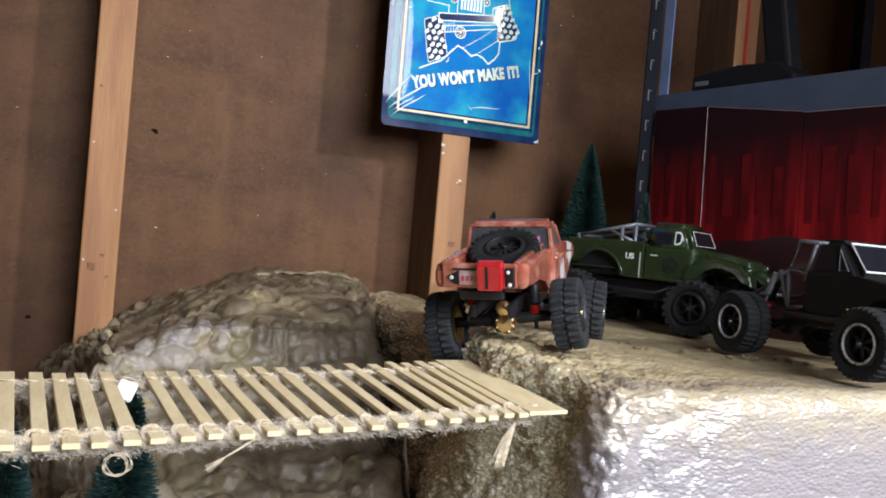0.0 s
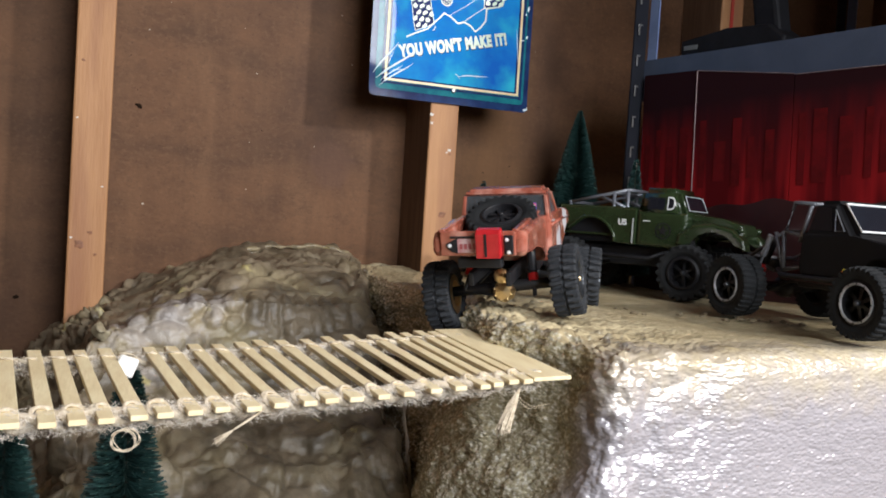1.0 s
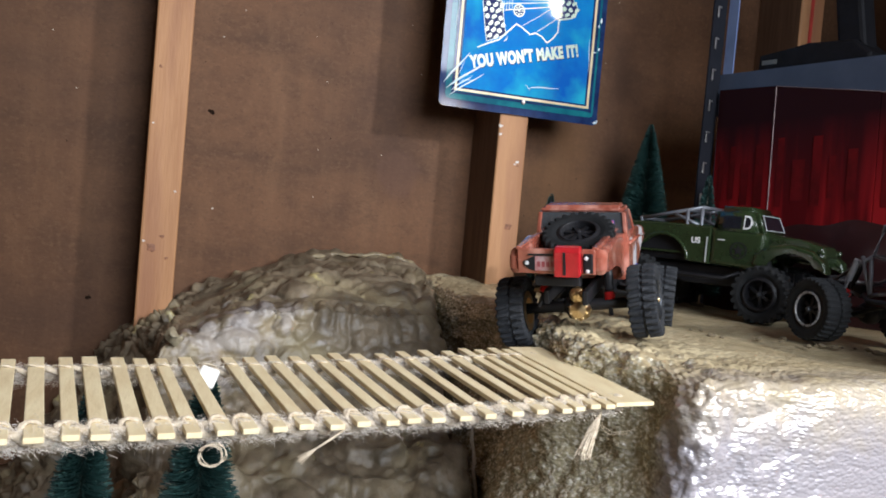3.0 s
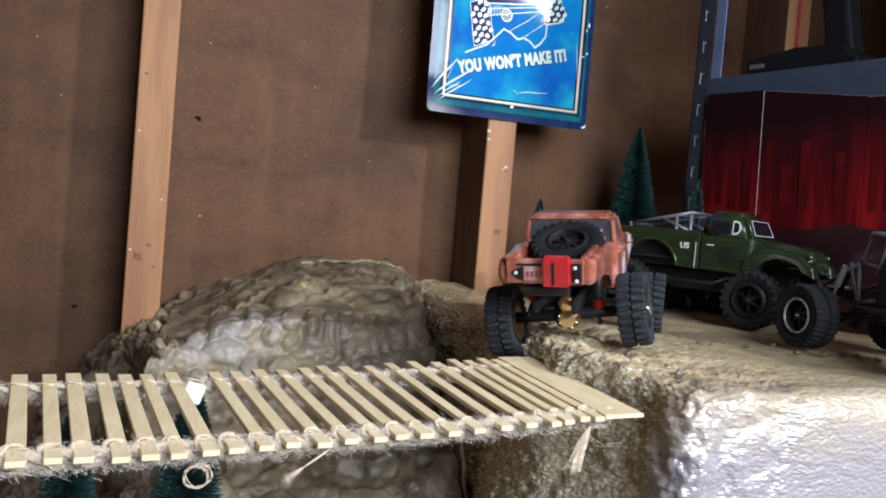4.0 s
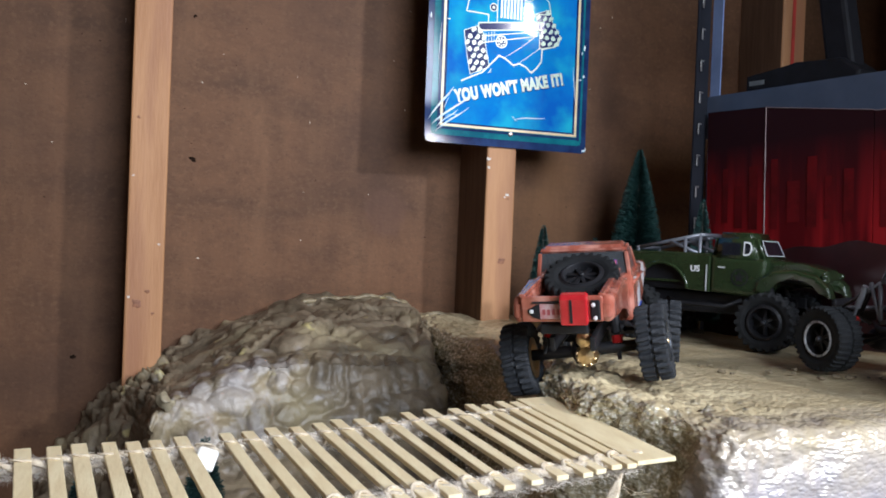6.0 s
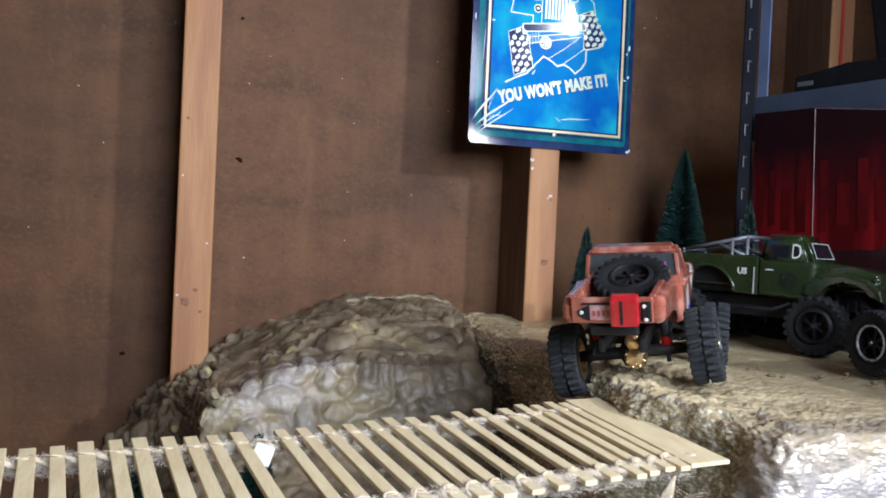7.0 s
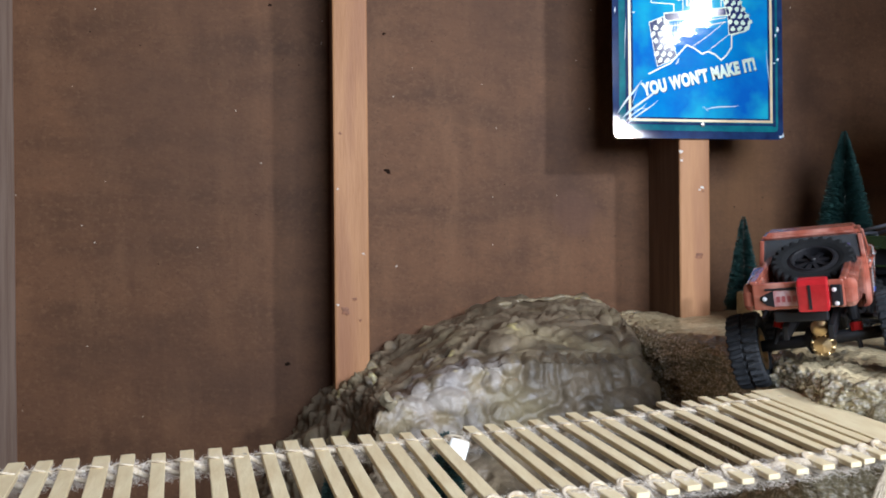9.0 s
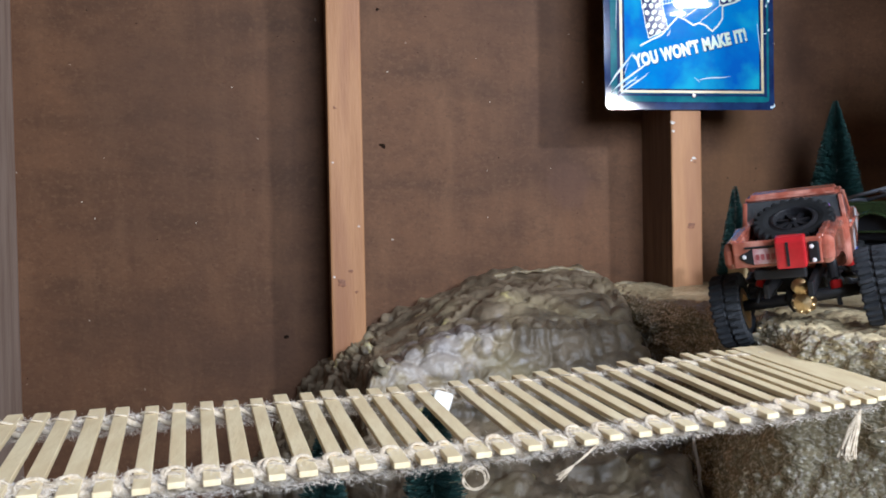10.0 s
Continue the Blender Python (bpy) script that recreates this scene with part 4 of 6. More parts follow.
part("beam", on_shelf(prism(((-0.004, 1.318), (0.50, 1.318), (0.50, 1.368), (-0.004, 1.368)), 0.0, 0.0025)), STEEL, shelf)
part("beam_lip", on_shelf(box(0.02, 0.50, 0.0025, 0.022, 1.3655, 1.368)), STEEL, shelf)
part("shelf_board", on_shelf(box(0.0, 0.50, 0.022, 0.42, 1.352, 1.364)), BENCHM, shelf)
LIGHTSTEEL = mat("blue_steel_edge", (0.20, 0.27, 0.46), (0.16, 0.22, 0.38), 30, 0.4, metal=0.2)
for bx, by in ((0.0, 0.0), (0.50, 0.0), (0.0, 0.42), (0.50, 0.42)):
    sg = -1 if bx == 0 else 1
    p = part("post", on_shelf(box(min(bx, bx + sg * 0.002), max(bx, bx + sg * 0.002), by - 0.022, by - 0.001, 0.0, 2.1)), DARKSTEEL, shelf)
    part("post_flange", on_shelf(box(min(bx, bx - sg * 0.020), max(bx, bx - sg * 0.014), by + 0.0028, by + 0.0048, 0.0, 2.1)), LIGHTSTEEL, shelf)
    if bx == 0 and by == 0:
        for k in range(26):
            z = 1.1 + 0.037 * k
            part("slot", on_shelf(box(0.002, 0.0027, by - 0.018, by - 0.0155, z, z + 0.012, 0.0003, 1)), NAIL, p)
            part("slot", on_shelf(box(0.002, 0.0027, by - 0.018, by - 0.012, z + 0.0115, z + 0.0135, 0.0003, 1)), NAIL, p)
part("upper_shelf_board", on_shelf(box(0.0, 0.50, 0.0, 0.42, 1.90, 1.93)), BENCHM, shelf)
# panel added out of view to keep light off the shelf's upper part
part("end_panel", on_shelf(box(0.503, 0.512, -0.01, 0.43, 1.30, 2.2)), HARDBOARD, shelf)


# ---- red printed backdrop board, folded in three ----
def red_print():
    m = mat("dark_red_print", (0.30, 0.012, 0.016), (0.24, 0.008, 0.012), 12, 0.6, spec=0.08)
    t = m.node_tree
    b = t.nodes["Principled BSDF"]
    co = t.nodes.new("ShaderNodeTexCoord")
    sep = t.nodes.new("ShaderNodeSeparateXYZ")
    t.links.new(co.outputs["Object"], sep.inputs[0])
    mp = t.nodes.new("ShaderNodeMapping")
    mp.inputs["Scale"].default_value = (38, 38, 3.5)
    t.links.new(co.outputs["Object"], mp.inputs[0])
    n = t.nodes.new("ShaderNodeTexNoise")
    n.inputs["Scale"].default_value, n.inputs["Detail"].default_value = 1.0, 3
    t.links.new(mp.outputs[0], n.inputs["Vector"])
    r = t.nodes.new("ShaderNodeValToRGB")
    r.color_ramp.elements[0].position, r.color_ramp.elements[0].color = 0.42, (0.10, 0.005, 0.007, 1)
    r.color_ramp.elements[1].position, r.color_ramp.elements[1].color = 0.58, (0.31, 0.012, 0.015, 1)
    t.links.new(n.outputs["Fac"], r.inputs[0])
    # red goes over to near black towards the top
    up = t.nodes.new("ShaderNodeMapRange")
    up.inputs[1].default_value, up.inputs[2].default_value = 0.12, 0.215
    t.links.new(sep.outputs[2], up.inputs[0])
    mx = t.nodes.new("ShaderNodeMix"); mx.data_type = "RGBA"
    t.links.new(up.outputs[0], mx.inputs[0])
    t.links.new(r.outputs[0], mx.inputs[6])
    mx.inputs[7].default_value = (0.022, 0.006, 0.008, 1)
    t.links.new(mx.outputs[2], b.inputs["Base Color"])
    return m


REDM = red_print()
BLACKPRINT = mat("black_print", (0.036, 0.008, 0.010), (0.022, 0.007, 0.008), 20, 0.35)
BARPRINT = mat("deep_red_print", (0.135, 0.007, 0.009), (0.085, 0.006, 0.007), 45, 0.6, spec=0.08)
rnd_bars = random.Random(21)
WHITECARD = mat("worn_card_edge", (0.36, 0.27, 0.26), (0.24, 0.16, 0.16), 60, 0.7)
board = thing("backdrop_board", Matrix.Translation((0, 0, 1.09)) @ TURN @ pose(0.008, -0.006, 0, 0, -1.8, 0), "folding card backdrop printed with a dark red canyon", "backdrop board")
FOLDS = ((0.006, 0.0), (0.093, -0.008), (0.218, -0.012), (0.41, -0.016), (0.62, -0.02))
TOPS = ((0.258, 0.252), (0.251, 0.231), (0.230, 0.222), (0.220, 0.212))
for k, ((xa, ya), (xb, yb)) in enumerate(zip(FOLDS, FOLDS[1:])):
    za, zb = TOPS[k]
    bm = bmesh.new()
    v = [bm.verts.new((x, y, z)) for x, y, z in ((xa + 0.0006, ya, 0), (xb - 0.0006, yb, 0), (xb - 0.0006, yb, zb), (xa + 0.0006, ya, za))]
    f = bm.faces.new(v)
    r = bmesh.ops.extrude_face_region(bm, geom=[f])
    for g in r["geom"]:
        if isinstance(g, bmesh.types.BMVert):
            g.co.y += 0.0025
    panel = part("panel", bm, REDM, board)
    # printed hill outline along the foot
    bm = bmesh.new()
    n = 16
    lo = [(xa + (xb - xa) * i / n, ya + (yb - ya) * i / n - 0.0006) for i in range(n + 1)]
    top = [0.094 + 0.008 * smooth01(0.0, 0.2, x) + 0.002 * math.sin(x * 38) + 0.002 * math.sin(x * 97 + 1) for x, _ in lo]
    A = [bm.verts.new((x, y, 0.0)) for x, y in lo]
    B = [bm.verts.new((x, y, z)) for (x, y), z in zip(lo, top)]
    for i in range(n):
        bm.faces.new((A[i], A[i + 1], B[i + 1], B[i]))
    part("hill_print", bm, BLACKPRINT, panel, "black printed hills")
    # dark bars where the print's big lettering cannot be read
    x = xa + 0.008
    while x < xb - 0.010:
        w = rnd_bars.uniform(0.006, 0.017)
        w = min(w, xb - 0.003 - x)
        u0, u1 = (x - xa) / (xb - xa), (x + w - xa) / (xb - xa)
        zl, zh = 0.118 + rnd_bars.uniform(0, 0.012), 0.188 + rnd_bars.uniform(-0.02, 0.006)
        bm = bmesh.new()
        bm.faces.new([bm.verts.new((xa + (xb - xa) * u, ya + (yb - ya) * u - 0.0005, z)) for u, z in ((u0, zl), (u1, zl), (u1, zh), (u0, zh))])
        part("print_bar", bm, BARPRINT, panel, "dark red printed bar")
        x += w + rnd_bars.uniform(0.006, 0.014)
    if k:
        if k == 1:
            part("card_edge", box(xa - 0.0003, xa + 0.0001, ya - 0.0008, ya + 0.002, 0.0, za), WHITECARD, board, "worn white fold")
        bm = bmesh.new()
        tube([(xa, ya - 0.0002, za + 0.0004), (xb, yb - 0.0002, zb + 0.0002)], 0.00035, 4, bm)
        part("card_edge", bm, WHITECARD, board, "worn white card edge")

# ---- radio transmitter on the shelf ----
RADIOM = mat("dull_black_plastic", (0.008, 0.008, 0.010), (0.005, 0.005, 0.006), 60, 0.55, spec=0.2)
radio = thing("radio_transmitter", pose(0.7438, 0.822, 1.3682, 0, 0, -76) @ Matrix.Diagonal((0.74, 0.74, 0.85, 1)), "black pistol-grip radio transmitter standing on the shelf", "transmitter")
bm = prism(((-0.085, 0.0), (0.095, 0.0), (0.098, 0.010), (0.07, 0.028), (0.0, 0.030), (-0.085, 0.022)), -0.030, 0.035, bevel=0.004)
part("base", bm, RADIOM, radio)
part("battery_cap", box(-0.088, -0.0845, -0.022, 0.026, 0.003, 0.017, 0.001), RADIOM, radio)
part("base_mark", box(-0.078, -0.052, -0.0307, -0.0300, 0.008, 0.014), mat("grey_print", (0.12, 0.13, 0.13), None, 80, 0.5), radio, "worn grey marking")
bm = prism(((0.038, 0.022), (0.080, 0.022), (0.052, 0.16), (0.012, 0.16)), -0.018, 0.018, bevel=0.006)
part("grip", bm, RADIOM, radio)
bm = box(-0.02, 0.085, -0.035, 0.035, 0.158, 0.215, 0.008)
part("head", bm, RADIOM, radio)
bm = lathe(((0.008, -0.052), (0.026, -0.052), (0.027, -0.049), (0.027, -0.038), (0.0, -0.036)), 24)
bm.transform(Matrix.Translation((0.03, 0, 0.19)))
part("steering_wheel", bm, RADIOM, radio)
REDTAPE = mat("red_marker", (0.45, 0.04, 0.03), (0.35, 0.03, 0.02), 60, 0.6)
tagged(obj("red_stripe", box(0.8835, 0.8885, STUD - 0.0012, STUD - 0.0002, 1.30, 2.2), REDTAPE), "red stripe down the front of the stud", "stripe")



# ---- model trucks ----
def heading(x, y, z, az, pitch=0.0, roll=0.0):
    """Truck pose: az in degrees clockwise from +y."""
    return pose(x, y, z, 0, 0, 90 - az) @ pose(0, 0, 0, roll, -pitch, 0)


GOLD = mat("brass", (0.84, 0.64, 0.36), (0.70, 0.50, 0.25), 60, 0.33, metal=1.0)
GUNMETAL = mat("dark_rim_metal", (0.07, 0.075, 0.085), (0.05, 0.055, 0.06), 60, 0.35, metal=0.6)
CHROME = mat("bead_ring_metal", (0.55, 0.56, 0.58), (0.40, 0.41, 0.43), 200, 0.3, metal=0.45)
SPRINGRED = mat("red_anodised", (0.55, 0.02, 0.02), (0.4, 0.015, 0.015), 60, 0.3, metal=0.5)
STEELBAR = mat("grey_bar", (0.22, 0.23, 0.26), (0.17, 0.18, 0.2), 60, 0.4, metal=0.4)
WHITEP = mat("white_trim", (0.78, 0.78, 0.78), (0.7, 0.7, 0.7), 60, 0.35)


def glass(name, colour, alpha):
    m = bpy.data.materials.new(name)
    m.use_nodes = True
    b = m.node_tree.nodes["Principled BSDF"]
    b.inputs["Base Color"].default_value = (*colour, 1)
    b.inputs["Roughness"].default_value, b.inputs["Alpha"].default_value, b.inputs["Specular IOR Level"].default_value = 0.10, alpha, 0.25
    return m


SMOKE = glass("smoked_plastic_window", (0.085, 0.09, 0.095), 0.60)
DARKGLASS = glass("black_window", (0.012, 0.013, 0.018), 0.92)


def tyre_mesh(r, w, lugs, depth=0.085):
    """Tyre about the y axis, one skin, with staggered tread blocks that run over the shoulder."""
    h = w / 2
    bm = bmesh.new()
    prof = ((0.60, -0.72, 0), (0.66, -0.86, 0), (0.76, -0.98, 0), (0.80, -1.0, 0.2), (0.885, -0.99, 1), (0.925, -0.86, 1), (0.935, -0.6, 1), (0.94, -0.12, 1), (0.925, -0.08, -0.6),
            (0.925, 0.08, -0.6), (0.94, 0.12, 1), (0.935, 0.6, 1), (0.925, 0.86, 1), (0.885, 0.99, 1), (0.80, 1.0, 0.2), (0.76, 0.98, 0), (0.66, 0.86, 0), (0.60, 0.72, 0))
    n = lugs * 6
    rings = []
    for rr, y, k in prof:
        ring = []
        for i in range(n):
            ph = (i + (3 if y > 0 else 0) + 1.2 * (1 - abs(y))) % 6
            up = 1.0 if ph < 3.0 else 0.0
            q = rr + (depth * (up - 0.3) * k if k > 0 else -0.03)
            yy = y * h * (1 + (0.06 * up if abs(y) > 0.85 and k == 1 else 0))
            a = 2 * math.pi * i / n
            ring.append(bm.verts.new((q * r * math.cos(a), yy, q * r * math.sin(a))))
        rings.append(ring)
    for p, q in zip(rings, rings[1:]):
        for i in range(n):
            bm.faces.new((p[i], p[(i + 1) % n], q[(i + 1) % n], q[i]))
    return bm


def add_wheel(th, x, y, r, w, lugs, rim_mat, ring_mat, cap_mat, holes=10, inner=None, turn=0.0, name="wheel", depth=0.085, rubber=TYRE):
    """A wheel under the truck; its outer side faces away from the truck's middle."""
    sg = 1 if y > 0 else -1
    ob = part(name, tyre_mesh(r, w, lugs, depth), rubber, th)
    ob.matrix_basis = pose(x, y, r, 0, 0, turn)
    h = w / 2
    bm = lathe(((0.62 * r, sg * h * 0.78), (0.52 * r, sg * h * 0.92), (0.47 * r, sg * h * 0.88), (0.44 * r, sg * h * 0.10), (0.46 * r, -sg * h * 0.1), (0.52 * r, -sg * h * 0.85), (0.62 * r, -sg * h * 0.78)), 32, caps=False)
    part("rim", bm, rim_mat, ob)
    bm = lathe(((0.45 * r, sg * h * 0.05), (0.2 * r, sg * h * 0.08), (0.0, sg * h * 0.08)), 24, caps=False)
    part("wheel_disc", bm, BLACKP, ob)
    if inner:
        bm = lathe(((0.56 * r, -sg * h * 0.93), (0.38 * r, -sg * h * 0.96), (0.36 * r, -sg * h * 0.5), (0.50 * r, -sg * h * 0.4)), 24, caps=False)
        part("brake_ring", bm, inner, ob, "brass ring weight inside the wheel")
    bm = lathe(((0.535 * r, sg * h * 0.88), (0.53 * r, sg * h * 0.99), (0.485 * r, sg * h * 0.99), (0.470 * r, sg * h * 0.86)), 32, caps=False)
    part("bead_ring", bm, ring_mat, ob)
    for k in range(holes):
        a = 2 * math.pi * (k + 0.5) / holes
        u = Vector((math.cos(a), 0, math.sin(a)))
        v = Vector((-math.sin(a), 0, math.cos(a)))
        bm = bmesh.new()
        q = []
        for rr, yy, ww in ((0.10, 0.62, 0.045), (0.30, 0.50, 0.05), (0.45, 0.42, 0.07)):
            q.append([bm.verts.new(u * rr * r + v * s * ww * r + Vector((0, sg * h * (yy - d), 0))) for s, d in ((-1, 0), (1, 0), (1, 0.25), (-1, 0.25))])
        for p, o in zip(q, q[1:]):
            for i in range(4):
                bm.faces.new((p[i], p[(i + 1) % 4], o[(i + 1) % 4], o[i]))
        bm.faces.new(q[0][::-1]); bm.faces.new(q[-1])
        part("spoke", bm, rim_mat, ob)
    for k in range(12):
        a = 2 * math.pi * k / 12
        bm = lathe(((0.0, sg * h * 0.05), (0.022 * r, sg * h * 0.04), (0.022 * r, 0)), 6)
        bm.transform(Matrix.Translation((0.508 * r * math.cos(a), sg * h * 0.99, 0.508 * r * math.sin(a))))
        part("bolt", bm, BLACKP if ring_mat is CHROME else ring_mat, ob)
    bm = lathe(((0.0, sg * h * 0.66), (0.13 * r, sg * h * 0.64), (0.14 * r, sg * h * 0.2)), 14)
    part("hub", bm, rim_mat, ob)
    bm = lathe(((0.0, sg * h * 1.02), (0.06 * r, sg * h * 0.98), (0.075 * r, sg * h * 0.9), (0.08 * r, sg * h * 0.6)), 10)
    part("hub_cap", bm, cap_mat, ob)
    return ob


def chassis(th, r, track, spring=SPRINGRED, wb=0.067, rear_cover=None):
    """Frame, axles, links and shock absorbers."""
    for y in (-0.014, 0.014):
        part("frame_rail", box(-0.088, 0.084, y - 0.002, y + 0.002, 0.040, 0.050, 0.0008), BLACKP, th)
    part("skid_plate", prism(((-0.03, 0.030), (0.03, 0.030), (0.038, 0.042), (-0.038, 0.042)), -0.018, 0.018, bevel=0.002), BLACKP, th)
    for x in (-wb, wb):
        part("axle", tube([(x, -track / 2 + 0.006, r), (x, -0.012, r), (x, 0.012, r), (x, track / 2 - 0.006, r)], [0.004, 0.0045, 0.0045, 0.004], 10), BLACKP, th, smooth=True)
        part("differential", lathe(((0.0, -0.008), (0.007, -0.007), (0.0095, -0.002), (0.0095, 0.004), (0.0, 0.009)), 16, m=Matrix.Translation((x, 0.004, r))), BLACKP, th, smooth=True)
        sx = -1 if x < 0 else 1
        for y in (-1, 1):
            a, b = Vector((x + sx * 0.001, y * 0.027, r + 0.003)), Vector((x - sx * 0.010, y * 0.019, 0.068))
            part("shock_absorber", tube([a, a.lerp(b, 0.45), a.lerp(b, 0.46), b], [0.0016, 0.0016, 0.0034, 0.0034], 10), BLACKP, th)
            part("spring_collar", tube([a.lerp(b, 0.28), a.lerp(b, 0.42)], 0.0040, 10), spring, th, "red spring collar")
            part("link", tube([(x - sx * 0.002, y * 0.022, r - 0.004), (x - sx * 0.030, y * 0.017, 0.034), (x - sx * 0.045, y * 0.014, 0.036)], 0.0019, 8), BLACKP, th)
    for y in (-1, 1):
        part("rock_slider", tube([(-0.040, y * 0.030, 0.043), (-0.028, y * 0.0375, 0.039), (0.022, y * 0.0375, 0.039), (0.036, y * 0.030, 0.046)], 0.0021, 8), BLACKP, th, smooth=True)


def rust_paint():
    m = mat("rust_red_paint", (0.40, 0.118, 0.076), (0.25, 0.066, 0.042), 48, 0.24, coat=0.7, bump=0.22, bscale=190, dist=0.0008, c3=(0.56, 0.27, 0.21), s3=62, detail=9.0)
    t = m.node_tree
    b = t.nodes["Principled BSDF"]
    co = t.nodes.new("ShaderNodeTexCoord")
    mp = t.nodes.new("ShaderNodeMapping")
    mp.inputs["Scale"].default_value = (1, 1, 0.65)
    t.links.new(co.outputs["Object"], mp.inputs[0])
    n = t.nodes.new("ShaderNodeTexNoise")
    n.inputs["Scale"].default_value, n.inputs["Detail"].default_value = 44, 5
    t.links.new(mp.outputs[0], n.inputs["Vector"])

    def near(p, rad):
        d = t.nodes.new("ShaderNodeVectorMath"); d.operation = "DISTANCE"
        t.links.new(co.outputs["Object"], d.inputs[0])
        d.inputs[1].default_value = p
        mr = t.nodes.new("ShaderNodeMapRange")
        mr.inputs[1].default_value, mr.inputs[2].default_value, mr.inputs[3].default_value, mr.inputs[4].default_value = 0, rad, 0.26, -0.16
        t.links.new(d.outputs["Value"], mr.inputs[0])
        return mr.outputs[0]
    best = None
    # worn white patches; the small pair over the rear arches paints a highlight
    spots = (((0.010, -0.036, 0.053), 0.030), ((-0.002, 0.036, 0.052), 0.028), ((0.034, -0.036, 0.070), 0.024), ((0.034, 0.036, 0.070), 0.024), ((0.036, 0.000, 0.079), 0.026),
             ((-0.060, -0.037, 0.0665), 0.011), ((-0.060, 0.037, 0.0665), 0.011), ((-0.029, -0.034, 0.101), 0.005))
    for p, rad in spots:
        o = near(p, rad)
        if best is None:
            best = o
        else:
            mx = t.nodes.new("ShaderNodeMath"); mx.operation = "MAXIMUM"
            t.links.new(best, mx.inputs[0]); t.links.new(o, mx.inputs[1])
            best = mx.outputs[0]
    ad = t.nodes.new("ShaderNodeMath"); ad.operation = "ADD"
    t.links.new(n.outputs["Fac"], ad.inputs[0]); t.links.new(best, ad.inputs[1])
    rp = t.nodes.new("ShaderNodeValToRGB")
    rp.color_ramp.elements[0].position, rp.color_ramp.elements[1].position = 0.56, 0.61
    t.links.new(ad.outputs[0], rp.inputs[0])
    mix = t.nodes.new("ShaderNodeMix"); mix.data_type = "RGBA"
    t.links.new(rp.outputs[0], mix.inputs[0])
    t.links.new(b.inputs["Base Color"].links[0].from_socket, mix.inputs[6])
    mix.inputs[7].default_value = (0.74, 0.72, 0.76, 1)
    t.links.new(mix.outputs[2], b.inputs["Base Color"])
    return m


def cab_frame(th, paint, x0, x1, r0, r1, zb, zt, yb, yt, pillar=0.005, back=0.006, panes=SMOKE, trim=None):
    """Roof on pillars: x0..x1 at the belt, r0..r1 at the roof; panes between."""
    bm = bmesh.new()
    lo = [(r0, -yt), (r1, -yt), (r1, yt), (r0, yt)]
    a = [bm.verts.new((x, y, zt - 0.0060)) for x, y in lo]
    c = [bm.verts.new((x * 1.0 + (0.002 if i in (0, 3) else -0.003), y * 0.90, zt)) for i, (x, y) in enumerate(lo)]
    bm.faces.new(a[::-1]); bm.faces.new(c)
    for i in range(4):
        bm.faces.new((a[i], a[(i + 1) % 4], c[(i + 1) % 4], c[i]))
    bmesh.ops.bevel(bm, geom=bm.edges[:], offset=0.0024, segments=4, affect="EDGES")
    part("roof", bm, paint, th)
    zt2 = zt - 0.005
    for sg in (-1, 1):
        for (xa, xb, wa, wb) in ((x1 - pillar * 0.6, r1 - 0.002, pillar * 0.7, pillar * 0.55), (x0, r0 + 0.0005, back, back)):
            bm = bmesh.new()
            q = []
            for x, y, z, w in ((xa, yb, zb - 0.003, wa), (xb, yt, zt2, wb)):
                d = 1 if xa == x0 else -1
                q.append([bm.verts.new((x + (w if d > 0 else 0) * k0 + (0 if d > 0 else -w) * (1 - k0), sg * (y - k1 * 0.003), z)) for k0, k1 in ((0, 0), (1, 0), (1, 1), (0, 1))])
            bm.faces.new(q[0][::-1]); bm.faces.new(q[1])
            for i in range(4):
                bm.faces.new((q[0][i], q[0][(i + 1) % 4], q[1][(i + 1) % 4], q[1][i]))
            bmesh.ops.bevel(bm, geom=bm.edges[:], offset=0.0006, segments=1, affect="EDGES")
            part("pillar", bm, paint, th)
    i = 0.0012

    def pane(name, corners):
        bm = bmesh.new()
        f = bm.faces.new([bm.verts.new(p) for p in corners])
        n = f.normal_update() or f.normal
        r = bmesh.ops.extrude_face_region(bm, geom=[f])
        for g in r["geom"]:
            if isinstance(g, bmesh.types.BMVert):
                g.co += f.normal * 0.0005
        return part(name, bm, panes, th)
    pane("windshield", ((x1 - 0.002, -yb + i, zb), (x1 - 0.002, yb - i, zb), (r1 - 0.0025, yt - i, zt2), (r1 - 0.0025, -yt + i, zt2)))
    pane("rear_window", ((x0 + 0.0015, yb - i, zb), (x0 + 0.0015, -yb + i, zb), (r0 + 0.002, -yt + i, zt2), (r0 + 0.002, yt - i, zt2)))
    for sg in (-1, 1):
        pane("side_window", ((x0 + back, sg * (yb - 0.0018), zb), (x1 - pillar, sg * (yb - 0.0018), zb), (r1 - pillar * 0.8, sg * (yt - 0.0018), zt2), (r0 + back, sg * (yt - 0.0018), zt2)))


def arch(cx, cz, r, a0, a1, n=9):
    return [(cx + r * math.cos(radians(a0 + (a1 - a0) * k / n)), cz + r * math.sin(radians(a0 + (a1 - a0) * k / n))) for k in range(n + 1)]


